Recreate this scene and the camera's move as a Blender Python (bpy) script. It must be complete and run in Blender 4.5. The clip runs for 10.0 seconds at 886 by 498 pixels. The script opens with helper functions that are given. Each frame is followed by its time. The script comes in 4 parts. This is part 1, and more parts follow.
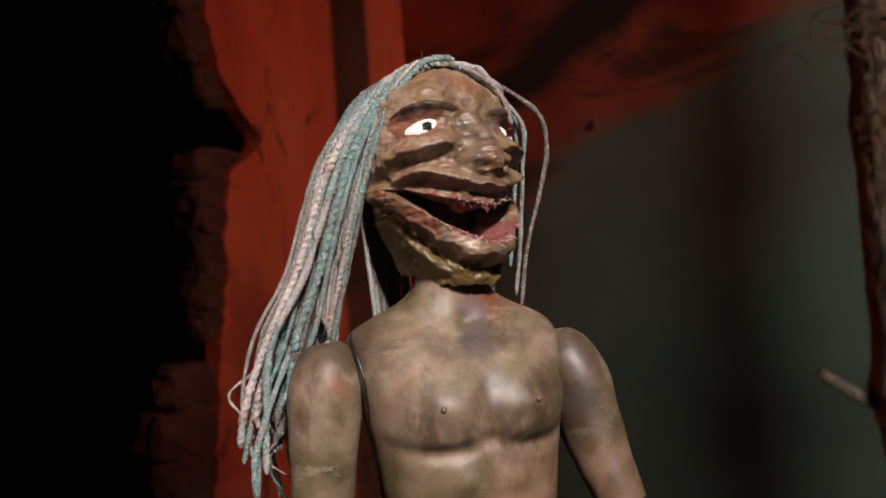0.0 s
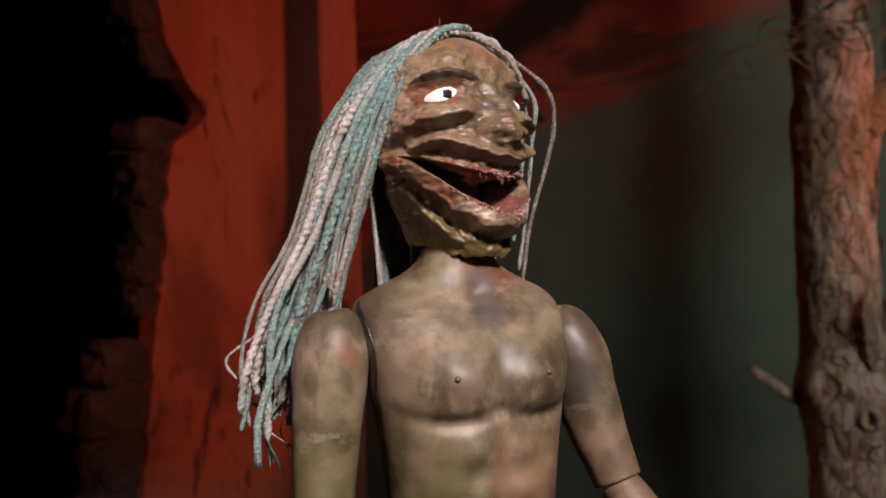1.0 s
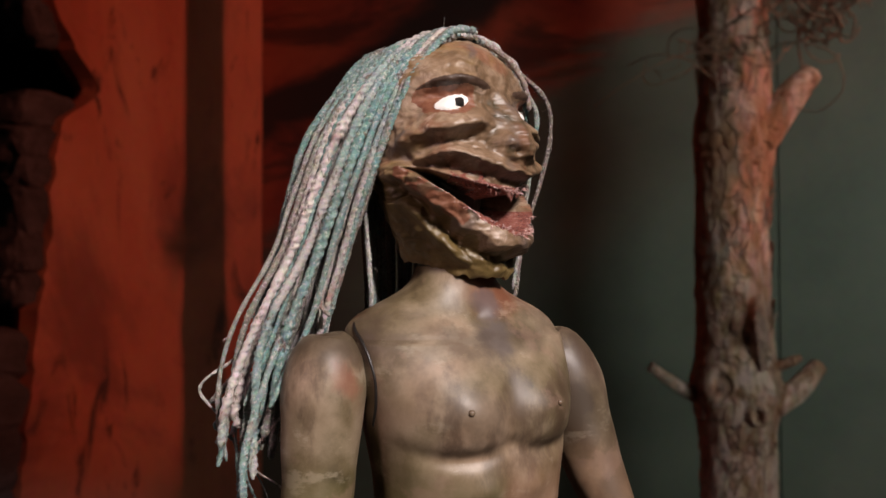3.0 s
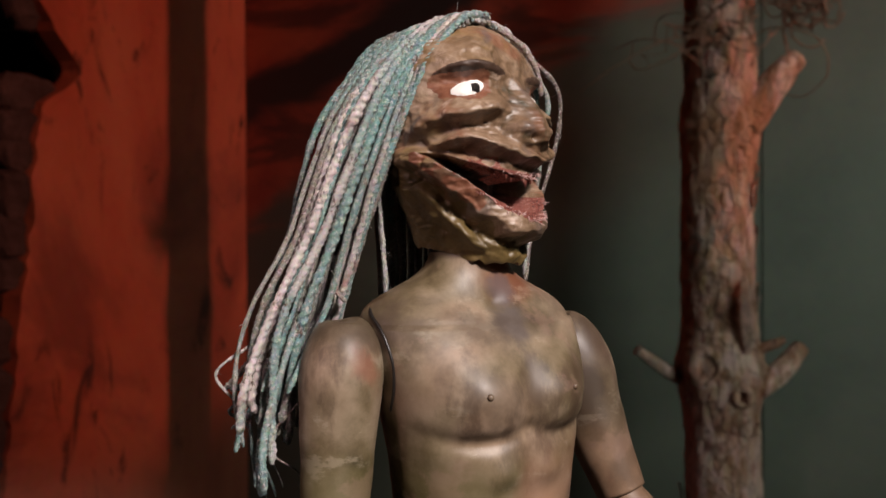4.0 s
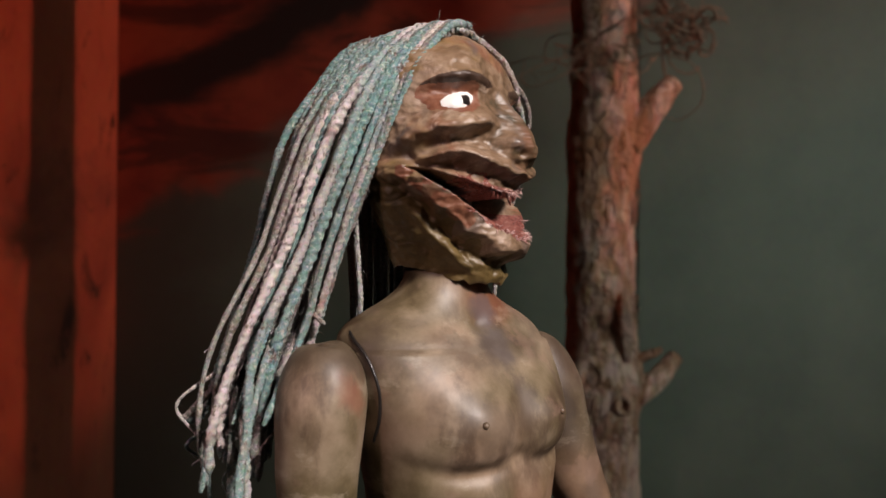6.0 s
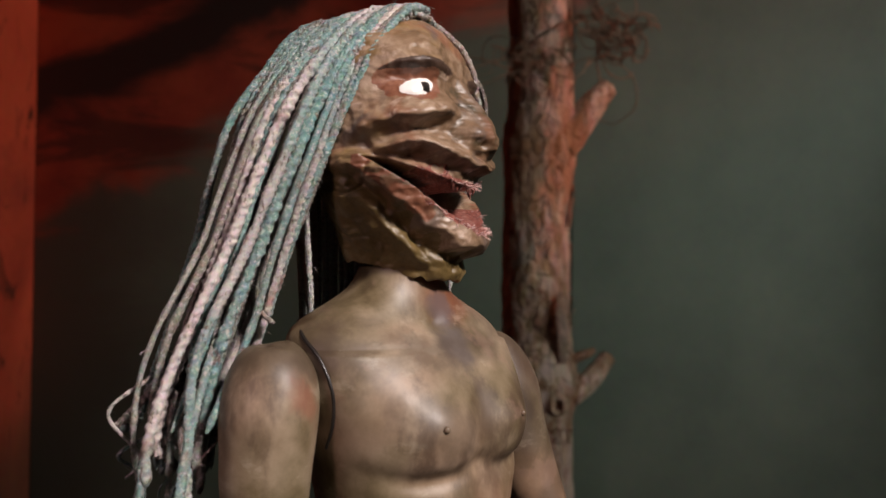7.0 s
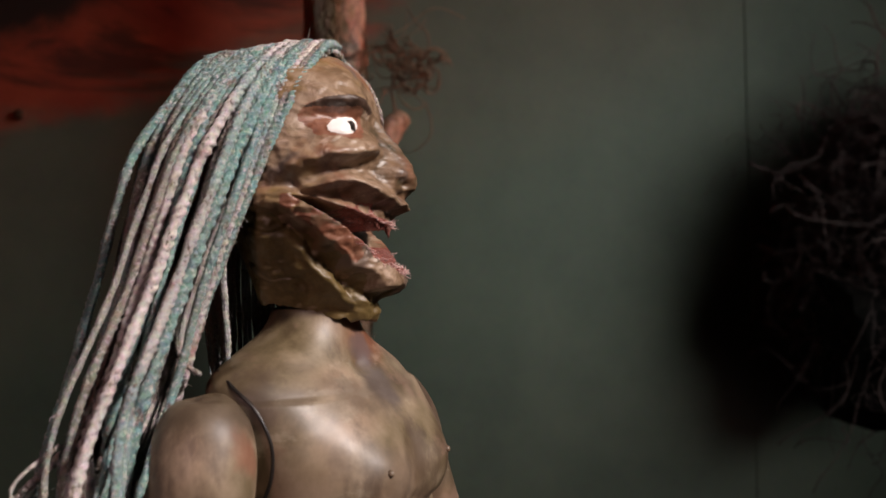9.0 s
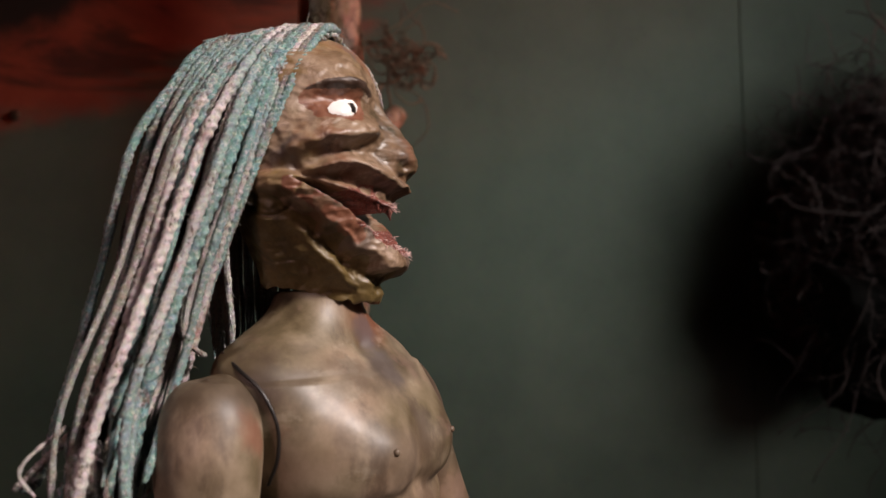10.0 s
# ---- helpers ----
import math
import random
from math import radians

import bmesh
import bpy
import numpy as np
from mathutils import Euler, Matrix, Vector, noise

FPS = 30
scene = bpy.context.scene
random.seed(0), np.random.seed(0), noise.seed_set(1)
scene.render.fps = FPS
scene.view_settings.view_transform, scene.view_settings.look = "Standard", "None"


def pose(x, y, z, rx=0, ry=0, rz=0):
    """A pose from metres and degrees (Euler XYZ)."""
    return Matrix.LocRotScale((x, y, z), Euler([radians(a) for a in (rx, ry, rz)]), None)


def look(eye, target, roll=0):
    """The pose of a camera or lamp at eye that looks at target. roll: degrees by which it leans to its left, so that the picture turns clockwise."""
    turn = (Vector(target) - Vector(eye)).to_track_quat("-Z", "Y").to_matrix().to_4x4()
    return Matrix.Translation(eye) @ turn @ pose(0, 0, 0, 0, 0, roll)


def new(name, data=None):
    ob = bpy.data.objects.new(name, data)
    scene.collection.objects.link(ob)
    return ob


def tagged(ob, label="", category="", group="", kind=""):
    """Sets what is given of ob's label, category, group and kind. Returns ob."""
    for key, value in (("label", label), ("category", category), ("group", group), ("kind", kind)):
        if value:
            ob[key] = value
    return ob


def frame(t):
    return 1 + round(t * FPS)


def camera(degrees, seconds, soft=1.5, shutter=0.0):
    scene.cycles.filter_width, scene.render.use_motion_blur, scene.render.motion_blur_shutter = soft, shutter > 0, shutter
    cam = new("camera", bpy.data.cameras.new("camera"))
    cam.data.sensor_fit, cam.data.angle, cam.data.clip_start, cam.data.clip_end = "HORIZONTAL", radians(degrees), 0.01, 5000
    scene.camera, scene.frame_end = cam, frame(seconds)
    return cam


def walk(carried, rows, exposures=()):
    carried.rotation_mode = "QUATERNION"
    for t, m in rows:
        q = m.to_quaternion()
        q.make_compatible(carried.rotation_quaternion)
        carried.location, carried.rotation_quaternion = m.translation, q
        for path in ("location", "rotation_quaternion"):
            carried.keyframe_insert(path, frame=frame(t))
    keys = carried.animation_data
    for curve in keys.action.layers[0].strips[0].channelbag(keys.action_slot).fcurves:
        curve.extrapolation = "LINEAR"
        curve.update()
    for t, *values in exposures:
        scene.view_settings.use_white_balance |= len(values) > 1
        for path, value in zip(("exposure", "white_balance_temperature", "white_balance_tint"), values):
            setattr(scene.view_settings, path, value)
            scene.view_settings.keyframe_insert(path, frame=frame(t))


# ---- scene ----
cam = camera(60.6, 10.0)
# seconds, eye (metres), then the turn about x, y and z (degrees)
PATH = [
    (0.0, 0.0265, 0.0009, 1.4454, 92.87, 4.03, 5.41),
    (0.5, 0.0161, -0.0030, 1.4422, 92.21, 3.26, 3.54),
    (1.0, -0.0028, 0.0021, 1.4399, 91.79, 1.60, 0.37),
    (1.5, -0.0159, 0.0078, 1.4345, 92.50, 0.83, -3.47),
    (2.0, -0.0296, 0.0180, 1.4420, 91.20, 0.50, -6.77),
    (2.5, -0.0381, 0.0239, 1.4505, 91.03, 0.24, -7.60),
    (4.0, -0.0523, 0.0255, 1.4520, 89.68, 0.30, -9.08),
    (4.5, -0.0669, 0.0347, 1.4541, 88.98, 0.23, -10.92),
    (5.0, -0.0694, 0.0420, 1.4590, 89.28, 0.04, -12.62),
    (5.5, -0.0814, 0.0434, 1.4572, 89.94, -0.15, -15.77),
    (7.0, -0.0881, 0.0616, 1.4529, 90.60, -0.78, -23.66),
    (7.5, -0.0939, 0.0702, 1.4516, 89.92, -0.08, -27.71),
    (8.0, -0.0997, 0.0801, 1.4458, 89.11, 1.51, -33.71),
    (8.5, -0.1176, 0.0846, 1.4478, 91.45, 1.23, -37.80),
    (9.0, -0.1272, 0.0844, 1.4576, 92.43, 0.56, -40.26),
    (9.5, -0.1298, 0.0843, 1.4598, 92.50, 0.13, -41.42),
    (10.0, -0.1288, 0.0847, 1.4526, 92.20, 1.35, -40.41),
]

walk(cam, [(row[0], pose(*row[1:])) for row in PATH])
cam.data.dof.use_dof = True
cam.data.dof.focus_distance = 0.265
cam.data.dof.aperture_fstop = 15.0

# ---- light ----
# The set stands in its own frame: x along the back wall from the corner, -y into the room, z up.
SET = pose(-0.296, 2.586, 0.0, 0, 0, -30)

world = bpy.data.worlds.new("world")
scene.world = world
world.use_nodes = True
world.node_tree.nodes["Background"].inputs[0].default_value = (0.5, 0.55, 0.6, 1)
world.node_tree.nodes["Background"].inputs[1].default_value = 0.018


def spot(name, eye, target, watts, colour, degrees, size, blend=0.5, frame_matrix=None):
    data = bpy.data.lights.new(name, "SPOT")
    data.energy, data.color, data.shadow_soft_size = watts, colour, size
    data.spot_size, data.spot_blend = radians(degrees), blend
    ob = new(name, data)
    ob.matrix_world = (frame_matrix or Matrix()) @ look(eye, target)
    return ob


spot("key_spotlight", (0.40, -0.70, 2.25), (0.0, 0.28, 1.44), 134.0, (1.0, 0.88, 0.835), 26, 0.10)
# unseen fill lamp, added to brighten the hair and the doll's right side
spot("side_fill", (-1.15, -0.55, 2.05), (0.0, 0.28, 1.44), 18.0, (1.0, 0.64, 0.64), 24, 0.10)
spot("red_spotlight", (6.5, -0.90, 3.2), (0.0, -0.42, 1.80), 430.0, (1.0, 0.25, 0.14), 19, 0.05, 0.6, SET)
spot("green_spotlight", (4.1, -2.6, 2.35), (1.92, 0.0, 1.55), 215.0, (0.94, 1.0, 0.90), 44, 0.90, 0.9, SET)


# ---- materials ----
def material(name):
    m = bpy.data.materials.new(name)
    m.use_nodes = True
    return m, m.node_tree.nodes, m.node_tree.links, m.node_tree.nodes["Principled BSDF"]


def ramp(nodes, stops):
    r = nodes.new("ShaderNodeValToRGB")
    while len(r.color_ramp.elements) < len(stops):
        r.color_ramp.elements.new(0.5)
    for e, (p, c) in zip(r.color_ramp.elements, stops):
        e.position, e.color = p, (*c, 1)
    return r


def noise_node(nodes, links, vector, scale, detail=5, rough=0.55, stretch=None, distort=0.0):
    n = nodes.new("ShaderNodeTexNoise")
    n.inputs["Scale"].default_value, n.inputs["Detail"].default_value = scale, detail
    n.inputs["Roughness"].default_value, n.inputs["Distortion"].default_value = rough, distort
    if stretch:
        mp = nodes.new("ShaderNodeMapping")
        mp.inputs["Scale"].default_value = stretch
        links.new(vector, mp.inputs["Vector"])
        vector = mp.outputs[0]
    links.new(vector, n.inputs["Vector"])
    return n


def mix(nodes, links, fac, a, b, kind="MIX"):
    m = nodes.new("ShaderNodeMix")
    m.data_type, m.blend_type = "RGBA", kind
    for slot, v in ((0, fac), (6, a), (7, b)):
        if isinstance(v, (int, float)):
            m.inputs[slot].default_value = v
        elif isinstance(v, tuple):
            m.inputs[slot].default_value = (*v, 1)
        else:
            links.new(v, m.inputs[slot])
    return m.outputs[2]


def math_node(nodes, links, op, a, b=0.0, clamp=False):
    m = nodes.new("ShaderNodeMath")
    m.operation, m.use_clamp = op, clamp
    for slot, v in ((0, a), (1, b)):
        if isinstance(v, (int, float)):
            m.inputs[slot].default_value = v
        else:
            links.new(v, m.inputs[slot])
    return m.outputs[0]


def step_node(nodes, links, value, lo, hi):
    m = nodes.new("ShaderNodeMapRange")
    m.interpolation_type = "SMOOTHSTEP"
    m.inputs["From Min"].default_value, m.inputs["From Max"].default_value = lo, hi
    links.new(value, m.inputs["Value"])
    return m.outputs[0]


def bump(nodes, links, bsdf, height, strength, distance):
    b = nodes.new("ShaderNodeBump")
    b.inputs["Strength"].default_value, b.inputs["Distance"].default_value = strength, distance
    links.new(height, b.inputs["Height"])
    links.new(b.outputs[0], bsdf.inputs["Normal"])


def mottled(name, dark, mid, light, scale, roughness=0.6, relief=0.5, depth=0.001, fine=None, metallic=0.0, stretch=None):
    """A paint or mineral surface with stains at two scales and fine relief."""
    m, n, l, b = material(name)
    co = n.new("ShaderNodeTexCoord").outputs["Object"]
    big = noise_node(n, l, co, scale, 6, 0.6, stretch, 0.4)
    small = noise_node(n, l, co, fine or scale * 9, 6, 0.65, stretch)
    r = ramp(n, [(0.30, dark), (0.52, mid), (0.75, light)])
    l.new(math_node(n, l, "ADD", math_node(n, l, "MULTIPLY", big.outputs["Fac"], 0.68), math_node(n, l, "MULTIPLY", small.outputs["Fac"], 0.32)), r.inputs[0])
    l.new(r.outputs[0], b.inputs["Base Color"])
    rr = n.new("ShaderNodeMapRange")
    rr.inputs["To Min"].default_value, rr.inputs["To Max"].default_value = max(roughness - 0.12, 0.05), min(roughness + 0.15, 1)
    l.new(small.outputs["Fac"], rr.inputs["Value"])
    l.new(rr.outputs[0], b.inputs["Roughness"])
    b.inputs["Metallic"].default_value = metallic
    bump(n, l, b, small.outputs["Fac"], relief, depth)
    return m


def red_wall_material():
    m, n, l, b = material("red_plaster")
    co = n.new("ShaderNodeTexCoord").outputs["Object"]
    big = noise_node(n, l, co, 2.2, 5, 0.55, (1, 1, 0.45), 0.5)
    fine = noise_node(n, l, co, 38, 6, 0.7)
    r = ramp(n, [(0.30, (0.33, 0.085, 0.05)), (0.50, (0.48, 0.135, 0.075)), (0.72, (0.57, 0.22, 0.13))])
    l.new(big.outputs["Fac"], r.inputs[0])
    streak = noise_node(n, l, co, 6.5, 7, 0.68, (1, 1.6, 0.5), 1.4)
    scar = step_node(n, l, streak.outputs["Fac"], 0.55, 0.66)
    patch = step_node(n, l, noise_node(n, l, co, 1.9, 3).outputs["Fac"], 0.44, 0.56)
    colour = mix(n, l, math_node(n, l, "MULTIPLY", scar, patch), r.outputs[0], (0.06, 0.025, 0.02))
    soot = step_node(n, l, noise_node(n, l, co, 1.7, 6, 0.62, (1, 1, 0.8), 0.7).outputs["Fac"], 0.47, 0.66)
    colour = mix(n, l, math_node(n, l, "MULTIPLY", soot, 0.58), colour, (0.09, 0.032, 0.035))
    colour = mix(n, l, 0.35, colour, fine.outputs["Color"], "SOFT_LIGHT")
    l.new(colour, b.inputs["Base Color"])
    b.inputs["Roughness"].default_value = 0.75
    bump(n, l, b, fine.outputs["Fac"], 0.35, 0.004)
    return m


def mural_material():
    """Painted back wall: a burning red sky with black smoke near the corner, grey green beyond it."""
    m, n, l, b = material("mural_paint")
    co = n.new("ShaderNodeTexCoord").outputs["Object"]
    sep = n.new("ShaderNodeSeparateXYZ")
    l.new(co, sep.inputs[0])
    x, z = sep.outputs["X"], sep.outputs["Z"]
    warp = noise_node(n, l, co, 3.2, 6, 0.6, (0.55, 1, 1.3), 0.6)
    wob = math_node(n, l, "MULTIPLY", math_node(n, l, "SUBTRACT", warp.outputs["Fac"], 0.5), 1.1)
    # the lower edge of the red sky climbs away from the corner
    edge = math_node(n, l, "ADD", 1.46, math_node(n, l, "MULTIPLY", x, 0.50))
    height = math_node(n, l, "ADD", math_node(n, l, "SUBTRACT", z, edge), math_node(n, l, "MULTIPLY", wob, 0.55))
    red = step_node(n, l, height, -0.05, 0.12)
    smoke = noise_node(n, l, co, 2.6, 7, 0.62, (0.45, 1, 1.9), 0.9)
    puff = step_node(n, l, smoke.outputs["Fac"], 0.47, 0.60)
    # one broad smoke bank rising from the corner
    bank_mid = math_node(n, l, "ADD", 1.90, math_node(n, l, "MULTIPLY", x, 0.42))
    away = math_node(n, l, "ABSOLUTE", math_node(n, l, "ADD", math_node(n, l, "SUBTRACT", z, bank_mid), math_node(n, l, "MULTIPLY", wob, 0.28)))
    bank = math_node(n, l, "SUBTRACT", 1.0, step_node(n, l, away, 0.05, 0.15), True)
    soot = math_node(n, l, "MAXIMUM", bank, math_node(n, l, "MULTIPLY", puff, 0.75))
    fine = noise_node(n, l, co, 45, 6, 0.7)
    mid = noise_node(n, l, co, 4.0, 5, 0.6)
    green = ramp(n, [(0.30, (0.105, 0.125, 0.10)), (0.55, (0.135, 0.155, 0.122)), (0.78, (0.165, 0.18, 0.14))])
    l.new(mid.outputs["Fac"], green.inputs[0])
    sky = ramp(n, [(0.35, (0.30, 0.045, 0.03)), (0.60, (0.46, 0.085, 0.045))])
    l.new(mid.outputs["Fac"], sky.inputs[0])
    sky_c = mix(n, l, soot, sky.outputs[0], (0.035, 0.022, 0.02))
    # a darker band near the corner, where the sky gives way
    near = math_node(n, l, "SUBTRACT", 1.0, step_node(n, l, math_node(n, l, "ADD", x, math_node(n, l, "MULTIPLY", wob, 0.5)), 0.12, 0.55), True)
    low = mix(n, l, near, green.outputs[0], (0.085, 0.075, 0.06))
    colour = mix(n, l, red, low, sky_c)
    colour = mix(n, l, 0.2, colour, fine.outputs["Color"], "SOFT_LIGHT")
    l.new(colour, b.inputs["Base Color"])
    b.inputs["Roughness"].default_value = 0.6
    bump(n, l, b, fine.outputs["Fac"], 0.25, 0.002)
    return m


def bark_material():
    m, n, l, b = material("pine_bark")
    co = n.new("ShaderNodeTexCoord").outputs["Object"]
    plates = n.new("ShaderNodeTexVoronoi")
    plates.feature, plates.inputs["Scale"].default_value = "F1", 52
    mp = n.new("ShaderNodeMapping")
    mp.inputs["Scale"].default_value = (1.2, 1.2, 0.5)
    l.new(mix(n, l, 0.06, co, noise_node(n, l, co, 14, 4).outputs["Color"]), mp.inputs["Vector"])
    l.new(mp.outputs[0], plates.inputs["Vector"])
    big = noise_node(n, l, co, 13, 7, 0.65, (1, 1, 0.45), 0.8)
    fine = noise_node(n, l, co, 60, 7, 0.7, (1, 1, 0.4))
    r = ramp(n, [(0.24, (0.10, 0.06, 0.04)), (0.36, (0.30, 0.155, 0.085)), (0.46, (0.54, 0.32, 0.23)), (0.60, (0.72, 0.52, 0.43))])
    l.new(math_node(n, l, "ADD", math_node(n, l, "MULTIPLY", big.outputs["Fac"], 0.78), math_node(n, l, "MULTIPLY", plates.outputs["Color"], 0.22)), r.inputs[0])
    cracks = n.new("ShaderNodeTexVoronoi")
    cracks.feature, cracks.inputs["Scale"].default_value = "DISTANCE_TO_EDGE", 40
    l.new(mp.outputs[0], cracks.inputs["Vector"])
    split = math_node(n, l, "SUBTRACT", 1.0, step_node(n, l, cracks.outputs["Distance"], 0.0, 0.10), True)
    colour = mix(n, l, math_node(n, l, "MULTIPLY", split, 0.28), r.outputs[0], (0.06, 0.035, 0.025))
    colour = mix(n, l, 0.6, colour, fine.outputs["Color"], "SOFT_LIGHT")
    lichen = step_node(n, l, noise_node(n, l, co, 11, 5, 0.6).outputs["Fac"], 0.62, 0.68)
    colour = mix(n, l, math_node(n, l, "MULTIPLY", lichen, 0.6), colour, (0.50, 0.43, 0.38))
    # the thin orange bark round the fork
    zed = n.new("ShaderNodeSeparateXYZ")
    l.new(co, zed.inputs[0])
    rise = math_node(n, l, "ADD", zed.outputs["Z"], math_node(n, l, "MULTIPLY", math_node(n, l, "SUBTRACT", big.outputs["Fac"], 0.5), 0.5))
    smooth_bark = math_node(n, l, "MULTIPLY", step_node(n, l, rise, 1.54, 1.60), math_node(n, l, "SUBTRACT", 1.0, step_node(n, l, rise, 1.68, 1.76), True))
    colour = mix(n, l, math_node(n, l, "MULTIPLY", smooth_bark, 0.5), colour, (0.48, 0.20, 0.09))
    l.new(colour, b.inputs["Base Color"])
    b.inputs["Roughness"].default_value = 0.85
    bump(n, l, b, math_node(n, l, "ADD", fine.outputs["Fac"], math_node(n, l, "MULTIPLY", step_node(n, l, cracks.outputs["Distance"], 0.0, 0.12), 1.0)), 0.85, 0.006)
    return m


def skin_material():
    """Hand-painted olive brown clay and plastic, a satin varnish on it."""
    m, n, l, b = material("painted_clay")
    co = n.new("ShaderNodeTexCoord").outputs["Object"]
    big = noise_node(n, l, co, 26, 5, 0.55, None, 0.8)
    brush = noise_node(n, l, co, 120, 6, 0.65, None, 1.5)
    r = ramp(n, [(0.36, (0.040, 0.030, 0.014)), (0.45, (0.122, 0.074, 0.041)), (0.53, (0.20, 0.130, 0.080)), (0.64, (0.32, 0.235, 0.165))])
    l.new(math_node(n, l, "ADD", math_node(n, l, "MULTIPLY", big.outputs["Fac"], 0.55), math_node(n, l, "MULTIPLY", brush.outputs["Fac"], 0.45)), r.inputs[0])
    red = step_node(n, l, noise_node(n, l, co, 34, 4, 0.6, None, 0.5).outputs["Fac"], 0.52, 0.64)
    colour = mix(n, l, math_node(n, l, "MULTIPLY", red, 0.7), r.outputs[0], (0.18, 0.075, 0.042))
    ochre = step_node(n, l, noise_node(n, l, co, 30, 4, 0.6, None, 0.7).outputs["Fac"], 0.50, 0.62)
    colour = mix(n, l, math_node(n, l, "MULTIPLY", ochre, 0.45), colour, (0.20, 0.13, 0.035))
    pale = step_node(n, l, noise_node(n, l, co, 75, 6, 0.7, None, 1.0).outputs["Fac"], 0.56, 0.68)
    colour = mix(n, l, math_node(n, l, "MULTIPLY", pale, 0.7), colour, (0.40, 0.30, 0.235))
    violet = step_node(n, l, noise_node(n, l, co, 41, 4, 0.6, None, 0.5).outputs["Fac"], 0.55, 0.66)
    colour = mix(n, l, math_node(n, l, "MULTIPLY", violet, 0.65), colour, (0.10, 0.075, 0.068))
    l.new(colour, b.inputs["Base Color"])
    l.new(math_node(n, l, "ADD", 0.20, math_node(n, l, "MULTIPLY", brush.outputs["Fac"], 0.42)), b.inputs["Roughness"])
    bump(n, l, b, brush.outputs["Fac"], 0.4, 0.0010)
    return m


def body_material():
    """Smooth doll plastic under a thin satin coat of brown and olive paint."""
    m, n, l, b = material("painted_plastic")
    co = n.new("ShaderNodeTexCoord").outputs["Object"]
    big = noise_node(n, l, co, 24, 3.5, 0.55)
    brush = noise_node(n, l, co, 95, 7, 0.72)
    r = ramp(n, [(0.38, (0.035, 0.022, 0.010)), (0.45, (0.112, 0.083, 0.044)), (0.53, (0.198, 0.152, 0.098)), (0.63, (0.305, 0.245, 0.175))])
    l.new(math_node(n, l, "ADD", math_node(n, l, "MULTIPLY", big.outputs["Fac"], 0.74), math_node(n, l, "MULTIPLY", brush.outputs["Fac"], 0.26)), r.inputs[0])
    red = step_node(n, l, noise_node(n, l, co, 24, 2, 0.5).outputs["Fac"], 0.48, 0.68)
    colour = mix(n, l, math_node(n, l, "MULTIPLY", red, 0.4), r.outputs[0], (0.19, 0.095, 0.055))
    pale = step_node(n, l, noise_node(n, l, co, 60, 7, 0.72, (0.7, 0.7, 1.5)).outputs["Fac"], 0.57, 0.64)
    colour = mix(n, l, math_node(n, l, "MULTIPLY", pale, 0.5), colour, (0.31, 0.26, 0.19))
    smear = step_node(n, l, noise_node(n, l, co, 36, 6, 0.64, (1.3, 1.3, 0.55)).outputs["Fac"], 0.50, 0.64)
    colour = mix(n, l, math_node(n, l, "MULTIPLY", smear, 0.72), colour, (0.055, 0.032, 0.02))
    # colour fields: olive on the right of the belly, brick red on the stomach and the throat
    def along(x, y, z, off):
        v = n.new("ShaderNodeVectorMath")
        v.operation = "DOT_PRODUCT"
        l.new(co, v.inputs[0])
        v.inputs[1].default_value = (x, y, z)
        return math_node(n, l, "ADD", math_node(n, l, "SUBTRACT", v.outputs["Value"], off), math_node(n, l, "MULTIPLY", math_node(n, l, "SUBTRACT", noise_node(n, l, co, 52, 5, 0.6).outputs["Fac"], 0.5), 0.016))
    lateral = along(0.9205, 0.3907, 0.0, 0.11767)
    height = along(0.0, 0.0, 1.0, 0.0)
    belly = math_node(n, l, "SUBTRACT", 1.0, step_node(n, l, height, 1.372, 1.392), True)
    middle = step_node(n, l, lateral, -0.010, 0.002)
    colour = mix(n, l, math_node(n, l, "MULTIPLY", math_node(n, l, "MULTIPLY", belly, math_node(n, l, "SUBTRACT", 1.0, middle, True)), 0.55), colour, (0.085, 0.078, 0.026))
    colour = mix(n, l, math_node(n, l, "MULTIPLY", math_node(n, l, "MULTIPLY", belly, middle), 0.45), colour, (0.22, 0.105, 0.06))
    throat = math_node(n, l, "MULTIPLY", step_node(n, l, height, 1.430, 1.440), step_node(n, l, lateral, -0.010, 0.002))
    colour = mix(n, l, math_node(n, l, "MULTIPLY", throat, 0.5), colour, (0.22, 0.07, 0.035))
    # violet grey stains at the throat and the pit of the neck, dark brown ones round the shoulder joints
    for centre, inner, outer, amount, tint in (
        ((0.0115, 0.2785, 1.4265), 0.003, 0.012, 0.8, (0.075, 0.060, 0.058)), ((0.0100, 0.2860, 1.4370), 0.002, 0.008, 0.7, (0.085, 0.062, 0.062)),
        ((0.0490, 0.3100, 1.4140), 0.006, 0.017, 0.75, (0.050, 0.030, 0.020)), ((-0.0440, 0.2750, 1.4260), 0.006, 0.016, 0.7, (0.050, 0.034, 0.020)),
        ((-0.0360, 0.2670, 1.4130), 0.002, 0.009, 0.6, (0.20, 0.075, 0.045)),
    ):
        d = n.new("ShaderNodeVectorMath")
        d.operation = "DISTANCE"
        l.new(co, d.inputs[0])
        d.inputs[1].default_value = centre
        ragged = math_node(n, l, "ADD", d.outputs["Value"], math_node(n, l, "MULTIPLY", math_node(n, l, "SUBTRACT", noise_node(n, l, co, 110, 5, 0.6).outputs["Fac"], 0.5), 0.018))
        stain = math_node(n, l, "SUBTRACT", 1.0, step_node(n, l, ragged, inner, outer), True)
        colour = mix(n, l, math_node(n, l, "MULTIPLY", stain, amount), colour, tint)
